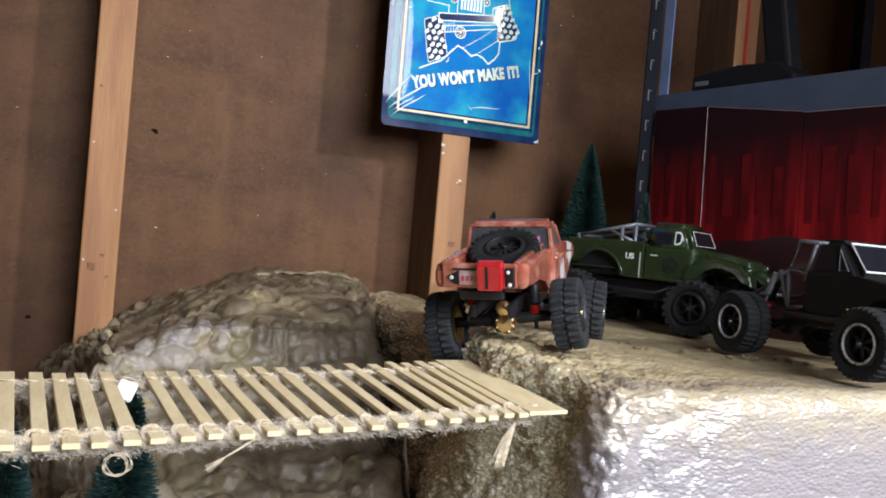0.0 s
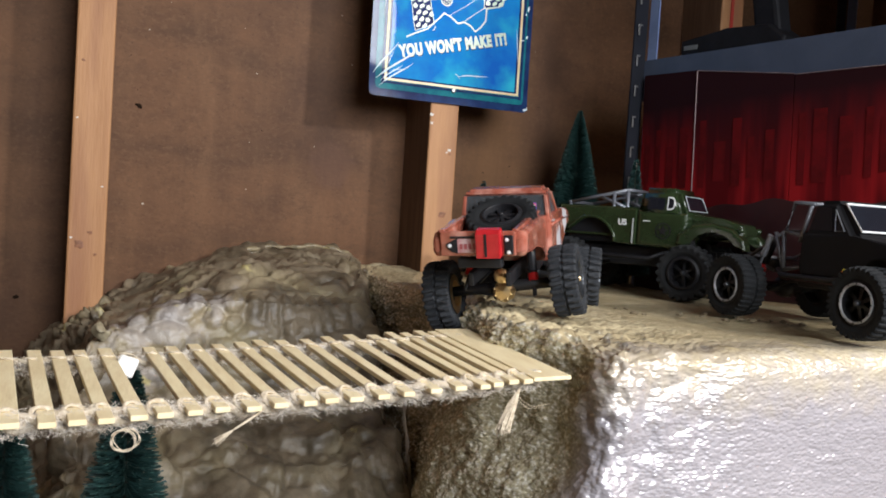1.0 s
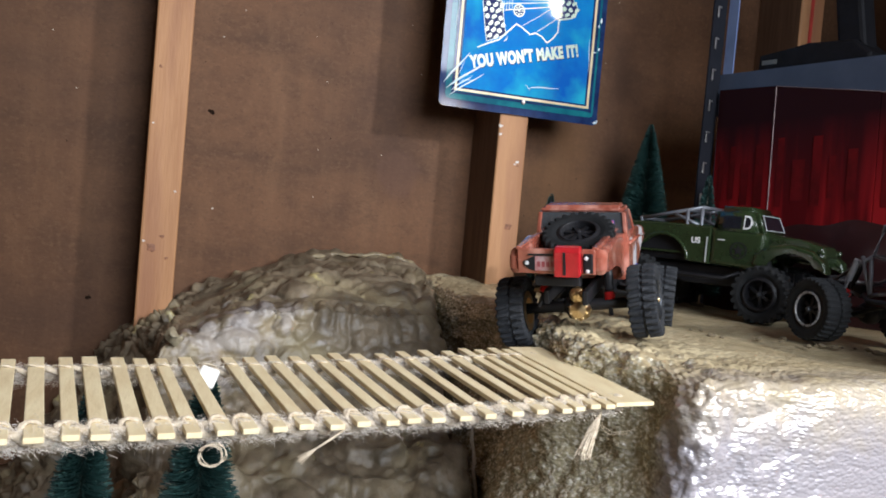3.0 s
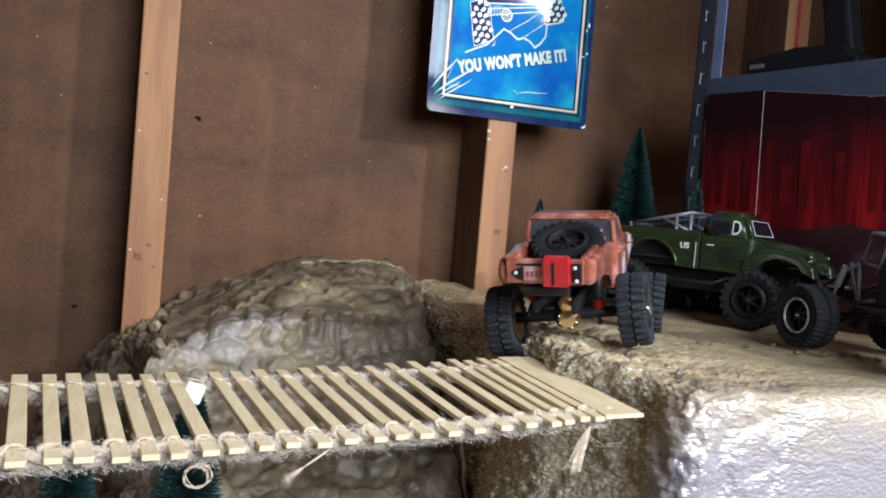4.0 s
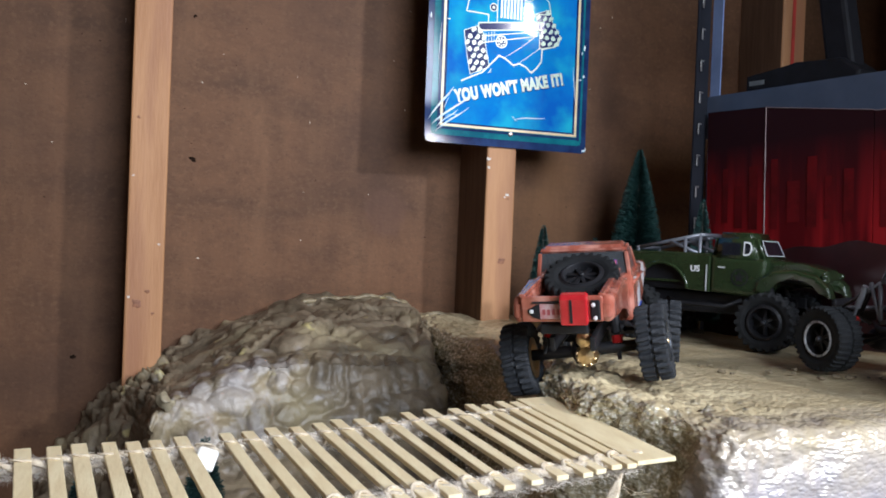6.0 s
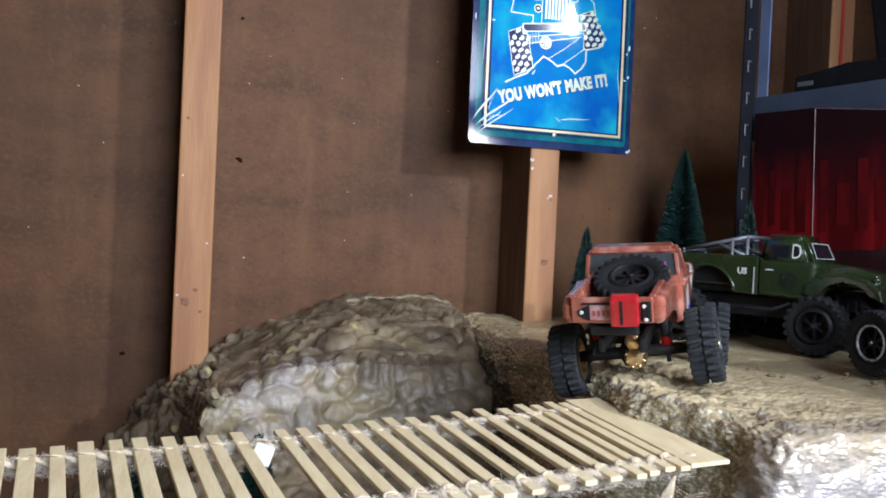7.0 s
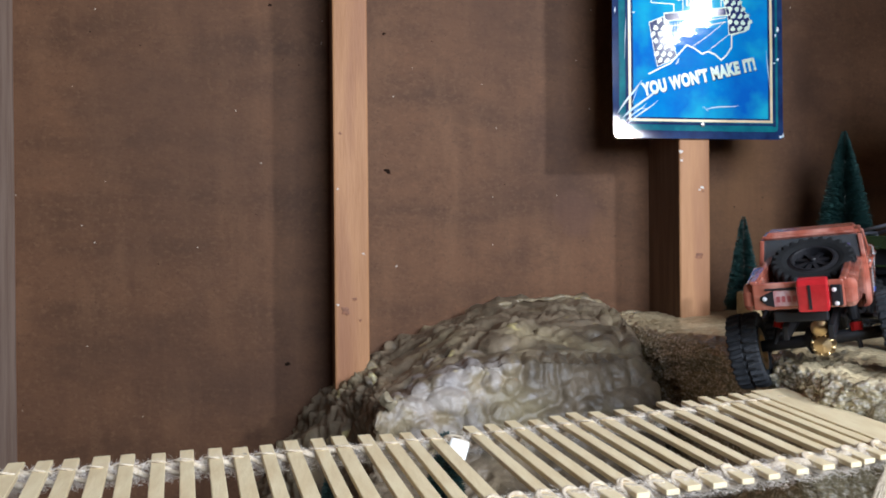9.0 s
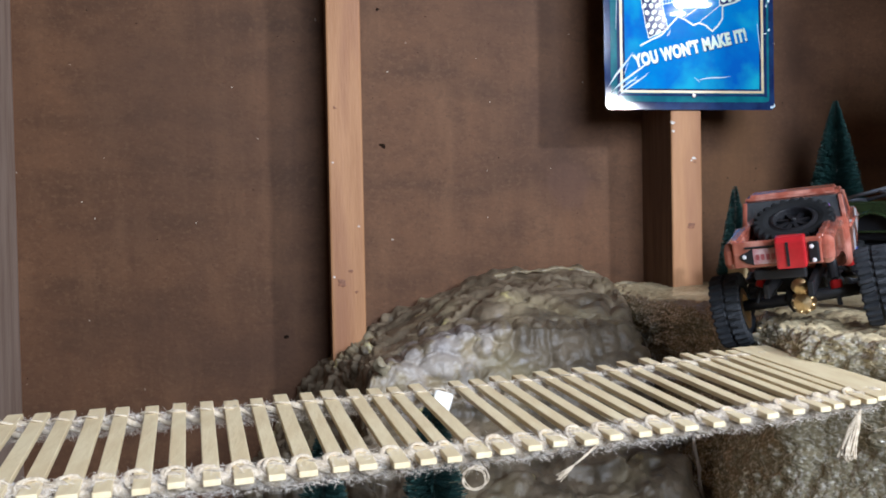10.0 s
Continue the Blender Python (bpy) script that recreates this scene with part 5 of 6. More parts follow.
def pickup(m):
    th = thing("pickup_truck", m, "rust-red model pickup with white worn patches and knobbly black tyres", "model truck", "model trucks")
    P = rust_paint()
    R, TR = 0.0268, 0.094
    chassis(th, R, TR)
    # cab floor, doors, high-cut front wings and bonnet
    out = [(-0.0305, 0.0470), (0.0235, 0.0455), (0.0262, 0.0500), (0.0285, 0.0570), (0.0335, 0.0608), (0.0420, 0.0615), (0.0600, 0.0600), (0.0622, 0.0650), (0.0612, 0.0730), (0.0560, 0.0758), (0.0140, 0.0815), (-0.0305, 0.0825)]
    part("body", prism(out, -0.0362, 0.0362, bevel=0.0040, seg=4), P, th)
    for sg in (-1, 1):
        part("body_crease", tube([(-0.028, sg * 0.0362, 0.0745), (0.02, sg * 0.0364, 0.0725), (0.0595, sg * 0.0362, 0.0680)], 0.0013, 6), P, th, smooth=True)
        part("door_seam", box(0.0125, 0.0130, sg * 0.0363 - 0.0003, sg * 0.0363 + 0.0003, 0.050, 0.079), BLACKP, th)
        part("door_handle", box(-0.0235, -0.0175, sg * 0.0368 - 0.0007, sg * 0.0368 + 0.0007, 0.0765, 0.0778, 0.0004), CHROME, th)
        part("door_decal", box(0.0035, 0.0150, sg * 0.0365 - 0.0003, sg * 0.0365 + 0.0003, 0.0495, 0.0512), mat("blue_decal", (0.02, 0.05, 0.3), None, 80, 0.4), th, "small blue decal")
        part("front_lamp", lathe(((0.0, 0.002), (0.0034, 0.0015), (0.0038, -0.001), (0.0, -0.001)), 14, "y", None, Matrix.Translation((0.0615, sg * 0.027, 0.0682)) @ Matrix.Rotation(radians(-90), 4, "Z")), WHITEP, th)
    part("grille", box(0.0612, 0.0628, -0.021, 0.021, 0.0635, 0.0720, 0.0006), BLACKP, th)
    for x in (0.022, 0.048):
        part("body_clip", lathe(((0.0014, 0.0), (0.0014, 0.004), (0.0, 0.0042)), 8, "z", None, Matrix.Translation((x, 0.012, 0.0800 - 0.1 * (x - 0.022)))), BLACKP, th)
    cab_frame(th, P, -0.0302, 0.0150, -0.0278, -0.0025, 0.0800, 0.1032, 0.0357, 0.0335, pillar=0.0045, back=0.0085)
    sticker = part("window_sticker", box(-0.0303, -0.0298, -0.0255, -0.0150, 0.0868, 0.0925), mat("blue_sticker", (0.10, 0.09, 0.42), (0.16, 0.12, 0.5), 90, 0.4), th, "small red and blue sticker")
    part("sticker_field", box(-0.0305, -0.0303, -0.0252, -0.0172, 0.0872, 0.0921), mat("red_sticker", (0.62, 0.10, 0.16), (0.52, 0.08, 0.12), 90, 0.4), sticker)
    for k in range(4):
        part("sticker_bar", box(-0.0307, -0.0305, -0.0246 + 0.0018 * k, -0.0236 + 0.0018 * k, 0.0882, 0.0911), WHITEP, sticker)
    part("seat", box(-0.022, 0.000, -0.024, 0.024, 0.072, 0.088, 0.003), mat("red_seat", (0.35, 0.02, 0.02), None, 60, 0.6), th)
    # stepside bed
    for sg in (-1, 1):
        part("bed_wall", box(-0.1140, -0.0305, sg * 0.0258 - 0.0010, sg * 0.0258 + 0.0010, 0.0682, 0.0850, 0.0006), P, th)
        part("bed_rail", box(-0.1145, -0.0305, sg * 0.0262 - 0.0022, sg * 0.0262 + 0.0022, 0.0846, 0.0868, 0.0009), P, th)
        wing = [(-0.0305, 0.0480), (-0.0425, 0.0500), (-0.0450, 0.0585), (-0.0495, 0.0645), (-0.0570, 0.0672), (-0.0760, 0.0672), (-0.0930, 0.0676), (-0.1125, 0.0676), (-0.1152, 0.0712), (-0.1145, 0.0800), (-0.1090, 0.0848), (-0.0600, 0.0852), (-0.0305, 0.0830)]
        y0, y1 = sorted((sg * 0.0240, sg * 0.0338))
        part("rear_wing", prism(wing, y0, y1, bevel=0.0046, seg=5), P, th)
    part("bed_floor", box(-0.1140, -0.0305, -0.0250, 0.0250, 0.0690, 0.0704), P, th)
    gate = part("tailgate", box(-0.1168, -0.1142, -0.0268, 0.0268, 0.0684, 0.0858, 0.0011), P, th)
    part("tailgate_plate", box(-0.1177, -0.1166, -0.0010, 0.0150, 0.0708, 0.0806, 0.0004), mat("faded_white_plate", (0.58, 0.42, 0.42), (0.46, 0.20, 0.20), 190, 0.5), gate, "faded white panel with red bars")
    for k in range(4):
        part("plate_bar", box(-0.1181, -0.1176, 0.0008 + 0.0032 * k, 0.0028 + 0.0032 * k, 0.0735, 0.0772), mat("red_bars", (0.45, 0.10, 0.11), None, 200, 0.5), gate)
    lamp = prism(((0.0140, 0.0705), (0.0185, 0.0718), (0.0222, 0.0752), (0.0222, 0.0772), (0.0140, 0.0812)), -0.0004, 0.0012, bevel=0.0003)
    lamp.transform(Matrix.Translation((-0.1168, 0, 0)) @ Matrix.Rotation(radians(90), 4, "Z"))
    part("tail_lamp", lamp, BLACKP, gate, "black pointed lamp housing")
    part("tail_lamp", box(-0.1182, -0.1164, -0.0256, -0.0190, 0.0696, 0.0830, 0.0010), BLACKP, gate, "black lamp housing with a pale lens")
    for y, z in ((0.0195, 0.0760), (-0.0212, 0.0800), (-0.0222, 0.0712)):
        part("lamp_lens", lathe(((0.0, -0.0010), (0.0013, -0.0005), (0.0015, 0.0005)), 10, "y", None, Matrix.Translation((-0.1183, y, z)) @ Matrix.Rotation(radians(-90), 4, "Z")), WHITEP, gate)
    part("plate_rim", box(-0.1180, -0.1166, -0.002, 0.0190, 0.0812, 0.0824, 0.0003), BLACKP, gate)
    CANM = mat("glossy_red_plastic", (0.50, 0.020, 0.026), (0.38, 0.014, 0.018), 60, 0.22, coat=0.5)
    can = part("jerry_can", prism(((-0.1252, 0.0684), (-0.1170, 0.0690), (-0.1170, 0.0864), (-0.1195, 0.0888), (-0.1228, 0.0880), (-0.1256, 0.0850)), -0.0186, -0.0004, bevel=0.0016, seg=3), CANM, th, "glossy red fuel can on the tailgate")
    part("slit", box(-0.1262, -0.1240, -0.0088, -0.0072, 0.0700, 0.0852), BLACKP, can, "dark slit in the can")
    part("rear_bumper", box(-0.1130, -0.1060, -0.0160, 0.0160, 0.0590, 0.0660, 0.0012), BLACKP, th)
    spare = add_wheel(th, 0, 0.0001, 0.0268, 0.0135, 24, BLACKP, BLACKP, BLACKP, 8, name="spare_wheel")
    spare.matrix_basis = Matrix.Translation((-0.0590, -0.0045, 0.0838)) @ Matrix.Rotation(radians(-23), 4, "Y") @ Matrix.Rotation(radians(90), 4, "X")
    # brass differential cover
    bm = lathe(((0.0, -0.007), (0.0060, -0.006), (0.0084, -0.001), (0.0084, 0.003), (0.0, 0.004)), 8, "y", None, Matrix.Translation((-0.0755, -0.001, R - 0.003)) @ Matrix.Rotation(radians(-90), 4, "Z"))
    cover = part("differential_cover", bm, GOLD, th, "brass differential cover")
    for k in range(8):
        a = math.pi * (k + 0.5) / 4
        part("cover_bolt", lathe(((0.0, -0.0016), (0.0010, -0.0012), (0.0010, 0.002)), 6, "y", None, Matrix.Translation((-0.0795, -0.001 + 0.0066 * math.cos(a), R - 0.003 + 0.0066 * math.sin(a))) @ Matrix.Rotation(radians(-90), 4, "Z")), GOLD, cover)
    part("tow_disc", lathe(((0.0, -0.0020), (0.0050, -0.0018), (0.0056, -0.0010), (0.0056, 0.003), (0.0, 0.003)), 18, "y", None, Matrix.Translation((-0.0800, -0.001, R + 0.0085)) @ Matrix.Rotation(radians(-90), 4, "Z")), GOLD, cover, smooth=True)
    # the shell noses up over the ledge and leans to its left; the rear axle drops to the bridge on that side
    tilt = pose(0, 0.0025, 0.0) @ Matrix.Rotation(radians(-10.2), 4, "Y") @ Matrix.Rotation(radians(-4.5), 4, "X")
    for o in th.children:
        n = o.name.split(".")[0]
        if n in ("axle", "differential", "differential_cover"):
            if n == "differential_cover" or min(v.co.x for v in o.data.vertices) < 0:
                o.matrix_basis = Matrix.Translation((0, 0, R - 0.0045)) @ Matrix.Rotation(radians(-10.5), 4, "X") @ Matrix.Translation((0, 0, -R))
        elif n == "link":
            pass
        elif n == "shock_absorber" or n == "spring_collar":
            o.matrix_basis = pose(0, 0.003, -0.006) @ Matrix.Rotation(radians(-5), 4, "Y") @ o.matrix_basis
        else:
            o.matrix_basis = tilt @ o.matrix_basis
    for x in (-0.067, 0.067):
        for y in (-TR / 2, TR / 2):
            w = add_wheel(th, x, y, R, 0.0198, 27, GUNMETAL, GUNMETAL, GOLD, 10, GOLD if x < 0 else None, turn=(4 if x > 0 else 0), rubber=DUSTYTYRE)
            if x < 0:
                w.matrix_basis = pose(x, y, R + (-0.0150 if y > 0 else 0.0045), -11.5, 0, 0)
    return th


PALESTRIP = mat("dull_pale_strip", (0.42, 0.43, 0.43), (0.34, 0.35, 0.35), 60, 0.4)


def army_truck(m):
    th = thing("army_truck", m, "olive green model army truck with roll bars and big tyres", "model truck", "model trucks")
    P = mat("olive_green_paint", (0.022, 0.038, 0.015), (0.016, 0.029, 0.011), 40, 0.24, coat=0.5, bump=0.30, bscale=170, dist=0.0008)
    R, TR = 0.0283, 0.094
    chassis(th, R, TR)
    # cab and bonnet
    cab = [(-0.024, 0.052), (0.026, 0.049), (0.030, 0.056), (0.030, 0.087), (-0.024, 0.089)]
    part("cab_body", prism(cab, -0.036, 0.036, bevel=0.005, seg=3), P, th)
    bon = [(0.028, 0.062), (0.088, 0.060), (0.0925, 0.070), (0.0895, 0.0785), (0.070, 0.0835), (0.028, 0.0880)]
    part("bonnet", prism(bon, -0.0225, 0.0225, bevel=0.007, seg=4), P, th)
    for sg in (-1, 1):
        y0, y1 = sorted((sg * 0.019, sg * 0.039))
        wing = arch(0.066, 0.044, 0.0300, 165, 18, 10) + [(0.0985, 0.0535), (0.0960, 0.0640), (0.0850, 0.0735), (0.0640, 0.0785), (0.0440, 0.0760), (0.0300, 0.0660), (0.028, 0.0560)]
        part("front_wing", prism(wing, y0, y1, bevel=0.0040, seg=3), P, th)
        for k in range(5):
            part("bonnet_louvre", box(0.040 + 0.007 * k, 0.0435 + 0.007 * k, sg * 0.0228 - 0.0007, sg * 0.0228 + 0.0007, 0.0795, 0.0815, 0.0004), P, th)
        part("headlamp", lathe(((0.0, -0.004), (0.0026, -0.003), (0.003, 0.001), (0.0, 0.004)), 14, "y", None, Matrix.Translation((0.0890, sg * 0.028, 0.0732)) @ Matrix.Rotation(radians(90), 4, "Z")), P, th, smooth=True)
        # bed side with its arch
        side = [(-0.0155, 0.052), (-0.038, 0.053)] + arch(-0.067, 0.050, 0.0285, 10, 150, 10) + [(-0.102, 0.0640), (-0.1045, 0.0885), (-0.0155, 0.0885)]
        part("bed_side", prism(side, *sorted((sg * 0.0325, sg * 0.0365)), bevel=0.0012), P, th)
        part("bed_lip", tube([(-0.1045, sg * 0.0352, 0.0890), (-0.0155, sg * 0.0352, 0.0890)], 0.0016, 6), P, th)
        part("arch_lip", tube([(x, sg * 0.0372, z) for x, z in arch(-0.067, 0.050, 0.0292, 8, 150, 12)], 0.0018, 6), P, th, smooth=True)
        part("chrome_strip", box(-0.0192, -0.0182, sg * 0.0372 - 0.0005, sg * 0.0372 + 0.0005, 0.0530, 0.0790), PALESTRIP, th, "pale strip at the bed's front edge")
        part("door_handle", box(-0.0155, -0.0085, sg * 0.0368 - 0.0006, sg * 0.0368 + 0.0006, 0.0768, 0.0778), WHITEP, th)
        part("rear_reflector", box(-0.1050, -0.1035, sg * 0.0367 - 0.0006, sg * 0.0367 + 0.0006, 0.0690, 0.0830), WHITEP, th)
        # star in a ring on the door
        ring = lathe(((0.0084, 0.0), (0.0084, 0.0003), (0.0070, 0.0003), (0.0070, 0.0)), 24, "y", None, caps=False, m= Matrix.Translation((0.006, sg * 0.0364, 0.0680)))
        part("door_ring", ring, BLACKP, th)
        bm = bmesh.new()
        bm.faces.new([bm.verts.new((0.006 + (0.0066 if k % 2 == 0 else 0.0026) * math.sin(math.pi * k / 5), sg * 0.0366, 0.0680 + (0.0066 if k % 2 == 0 else 0.0026) * math.cos(math.pi * k / 5))) for k in range(10)])
        part("door_star", bm, BLACKP, th, "black five-pointed star")
    # US lettering on both bed sides
    for sg in (-1, 1):
        c = bpy.data.curves.new("letters", "FONT")
        c.body, c.size, c.extrude, c.offset = "US", 0.0082, 0.0002, 0.0003
        t0 = new("tmp_text", c)
        bpy.context.view_layer.update()
        me = bpy.data.meshes.new_from_object(t0.evaluated_get(bpy.context.evaluated_depsgraph_get()))
        bpy.data.objects.remove(t0)
        me.transform(Matrix.Rotation(radians(90), 4, "X"))
        if sg > 0:
            me.transform(Matrix.Rotation(radians(180), 4, "Z"))
        me.transform(Matrix.Translation((-0.0355 if sg < 0 else -0.0255, sg * 0.0368, 0.0720)))
        me.materials.clear()
        me.materials.append(WHITEP)
        o = new("letters", me)
        o.parent = th
    part("bed_floor", box(-0.103, -0.0155, -0.0325, 0.0325, 0.0600, 0.0620), P, th)
    part("tailgate", box(-0.1045, -0.1025, -0.0325, 0.0325, 0.0600, 0.0885), P, th)
    # black box added so the rear arches look dark inside
    part("wheel_well", box(-0.0990, -0.0200, -0.0270, 0.0270, 0.0520, 0.0860, 0.004), BLACKP, th, "black fill added to darken the space inside the rear arches")
    # rounded cab top with outlined windows
    bm = bmesh.new()
    lo = [(-0.024, -0.0355), (0.028, -0.0355), (0.028, 0.0355), (-0.024, 0.0355)]
    hi = [(-0.0225, -0.0318), (0.0175, -0.0318), (0.0175, 0.0318), (-0.0225, 0.0318)]
    a = [bm.verts.new((x, y, 0.0865)) for x, y in lo]
    c = [bm.verts.new((x, y, 0.1118)) for x, y in hi]
    bm.faces.new(a[::-1]); bm.faces.new(c)
    for i in range(4):
        bm.faces.new((a[i], a[(i + 1) % 4], c[(i + 1) % 4], c[i]))
    bmesh.ops.bevel(bm, geom=[e for e in bm.edges if not (e.verts[0].co.z < 0.09 and e.verts[1].co.z < 0.09)], offset=0.0060, segments=6, affect="EDGES")
    part("cab_top", bm, P, th, smooth=True)

    def window(name, corner, ux, uz, w, h, frame=True, skew=0.0, bow=False):
        """A dark pane with a white outline on a cab face: corner, two directions, size."""
        ux, uz = Vector(ux).normalized(), Vector(uz).normalized()
        nn = ux.cross(uz).normalized()
        c0 = Vector(corner)
        loop = [c0, c0 + ux * w, c0 + ux * (w - skew) + uz * h, c0 + ux * skew + uz * h]
        if bow:
            loop = [c0] + [c0 + ux * w * (0.45 + 0.55 * math.cos(a)) + uz * h * (0.5 + 0.5 * math.sin(a)) for a in [math.pi * (k / 8 - 0.5) for k in range(9)]] + [c0 + uz * h]
        bm = bmesh.new()
        f = bm.faces.new([bm.verts.new(p + nn * 0.0004) for p in loop])
        ob = part(name, bm, DARKGLASS, th)
        if frame:
            mid = sum(loop, Vector()) / len(loop)
            bm = bmesh.new()
            A = [bm.verts.new(p + nn * 0.0008) for p in loop]
            B = [bm.verts.new(p + (mid - p).normalized() * 0.0019 + nn * 0.0008) for p in loop]
            n = len(loop)
            for i in range(n):
                bm.faces.new((A[i], A[(i + 1) % n], B[(i + 1) % n], B[i]))
            part("window_frame", bm, WHITEP, ob, "white window outline")
        return ob
    for sg in (-1, 1):
        up = (0, -sg * 0.0037, 0.0255)
        if sg < 0:
            window("door_window", (-0.0125, -0.03535, 0.0892), (1, 0, 0), up, 0.0185, 0.0128, False)
            window("quarter_window", (0.0085, -0.03535, 0.0892), (1, 0, 0), up, 0.0085, 0.0138, True, 0.0, True)
            window("windshield", (0.0278, -0.0270, 0.0895), (0, 1, 0), (-0.0105, 0, 0.0255), 0.0540, 0.0160, True, 0.0025)
        else:
            window("door_window", (0.0130, 0.03535, 0.0895), (-1, 0, 0), up, 0.0240, 0.0150, False)
    # roll bars over the bed
    for sg in (-1, 1):
        for pts in (((-0.030, sg * 0.028, 0.064), (-0.030, sg * 0.028, 0.1085)), ((-0.030, sg * 0.028, 0.1085), (-0.098, sg * 0.026, 0.0935)), ((-0.045, sg * 0.028, 0.064), (-0.0455, sg * 0.028, 0.1050)), ((-0.032, sg * 0.028, 0.090), (-0.062, sg * 0.027, 0.1010)), ((-0.098, sg * 0.026, 0.0935), (-0.098, sg * 0.026, 0.064))):
            part("roll_bar", tube(pts, 0.0019, 8), STEELBAR, th, smooth=True)
    for x, z in ((-0.030, 0.1085), (-0.0455, 0.1050), (-0.098, 0.0935)):
        part("cross_bar", tube([(x, -0.028, z), (x, 0.028, z)], 0.0019, 8), STEELBAR, th, smooth=True)
    part("front_bumper", box(0.0965, 0.1015, -0.030, 0.030, 0.0470, 0.0535, 0.0015), BLACKP, th)
    # the shell sits forward on its chassis, the cab most
    for o in th.children:
        if o.name.split(".")[0] not in ("frame_rail", "skid_plate", "axle", "differential", "shock_absorber", "spring_collar", "link", "rock_slider"):
            cabin = o.name.split(".")[0] in ("cab_body", "cab_top", "door_handle", "door_ring", "door_star", "door_window", "quarter_window", "rear_quarter", "windshield")
            o.location.x += 0.029 if cabin else 0.021
    for x in (-0.067, 0.067):
        for y in (-TR / 2, TR / 2):
            add_wheel(th, x, y, R, 0.0270, 22, BLACKP, BLACKP, GUNMETAL, 6, depth=0.06)
    return th


DARKBAR = mat("dark_grey_bar", (0.13, 0.135, 0.15), (0.09, 0.095, 0.11), 60, 0.45, metal=0.3)


def black_truck(m):
    th = thing("black_truck", m, "matt black model off-roader with open rear bars and chrome-ringed wheels", "model truck", "model trucks")
    P = mat("matt_black_paint", (0.008, 0.008, 0.009), (0.006, 0.006, 0.007), 40, 0.7, spec=0.2)
    R, TR = 0.0268, 0.097
    chassis(th, R, TR)
    out = [(-0.014, 0.060), (-0.010, 0.052), (0.028, 0.050)] + arch(0.066, 0.048, 0.0275, 165, 22, 8) + [(0.096, 0.060), (0.097, 0.078), (0.040, 0.086), (-0.012, 0.087)]
    part("body", prism(out, -0.036, 0.036, bevel=0.004, seg=3), P, th)
    bm = bmesh.new()
    lo = [(-0.012, -0.034), (0.040, -0.034), (0.040, 0.034), (-0.012, 0.034)]
    hi = [(-0.006, -0.029), (0.017, -0.029), (0.017, 0.029), (-0.006, 0.029)]
    a = [bm.verts.new((x, y, 0.0855)) for x, y in lo]
    c = [bm.verts.new((x, y, 0.1125)) for x, y in hi]
    bm.faces.new(a[::-1]); bm.faces.new(c)
    for i in range(4):
        bm.faces.new((a[i], a[(i + 1) % 4], c[(i + 1) % 4], c[i]))
    bmesh.ops.bevel(bm, geom=[e for e in bm.edges if not (e.verts[0].co.z < 0.09 and e.verts[1].co.z < 0.09)], offset=0.0045, segments=3, affect="EDGES")
    part("cab_top", bm, P, th)
    for sg in (-1, 1):
        def sp(x, z):
            return Vector((x, sg * (0.0343 - (z - 0.0855) * 0.1852), z))
        for nm, pts, fr in (("side_window", ((-0.006, 0.0890), (0.017, 0.0890), (0.011, 0.1070), (-0.003, 0.1070)), False), ("vent_window", ((0.0195, 0.0890), (0.0285, 0.0890), (0.0165, 0.1050)), True)):
            bm = bmesh.new()
            bm.faces.new([bm.verts.new(sp(*p)) for p in pts])
            w = part(nm, bm, DARKGLASS, th)
            if fr:
                bm = bmesh.new()
                tube([sp(*p) for p in pts], 0.0006, 5, bm, close=True)
                part("window_frame", bm, STEELBAR, w)
        bm = bmesh.new()
    ws = [Vector((0.0385, y, 0.0885)) for y in (-0.029, 0.029)] + [Vector((0.0195, y, 0.1088)) for y in (0.0255, -0.0255)]
    bm = bmesh.new()
    bm.faces.new([bm.verts.new(p + Vector((0.0012, 0, 0.0010))) for p in ws])
    w = part("windshield", bm, DARKGLASS, th)
    part("window_frame", tube([p + Vector((0.0014, 0, 0.0012)) for p in ws], 0.0009, 6, close=True), WHITEP, w, "white windshield outline")
    # open tube frame behind the cab
    for sg in (-1, 1):
        for pts in (((-0.006, sg * 0.029, 0.1090), (-0.027, sg * 0.029, 0.1105), (-0.034, sg * 0.030, 0.0870), (-0.010, sg * 0.032, 0.0840)), ((-0.008, sg * 0.0305, 0.1080), (-0.016, sg * 0.032, 0.0790)), ((-0.034, sg * 0.030, 0.0870), (-0.080, sg * 0.024, 0.0640), (-0.050, sg * 0.024, 0.0540)), ((-0.036, sg * 0.030, 0.0850), (-0.034, sg * 0.030, 0.0560)), ((-0.034, sg * 0.030, 0.0560), (-0.012, sg * 0.032, 0.0600)), ((-0.045, sg * 0.030, 0.0860), (-0.034, sg * 0.030, 0.0560))):
            part("frame_bar", tube(pts, 0.0017, 8), DARKBAR, th, smooth=True)
        part("rear_shock", tube([(-0.066, sg * 0.030, 0.034), (-0.058, sg * 0.030, 0.052), (-0.0575, sg * 0.030, 0.053), (-0.050, sg * 0.030, 0.070)], [0.0012, 0.0012, 0.0026, 0.0026], 8), STEELBAR, th)
    for x, z in ((-0.027, 0.1105), (-0.034, 0.0870), (-0.080, 0.0640)):
        part("cross_bar", tube([(x, -0.026, z), (x, 0.026, z)], 0.0016, 8), DARKBAR, th, smooth=True)
    ORANGE = mat("orange_wire", (0.75, 0.16, 0.03), (0.6, 0.12, 0.02), 60, 0.4)
    YELLOW = mat("yellow_tape", (0.6, 0.5, 0.05), (0.5, 0.4, 0.04), 60, 0.5)
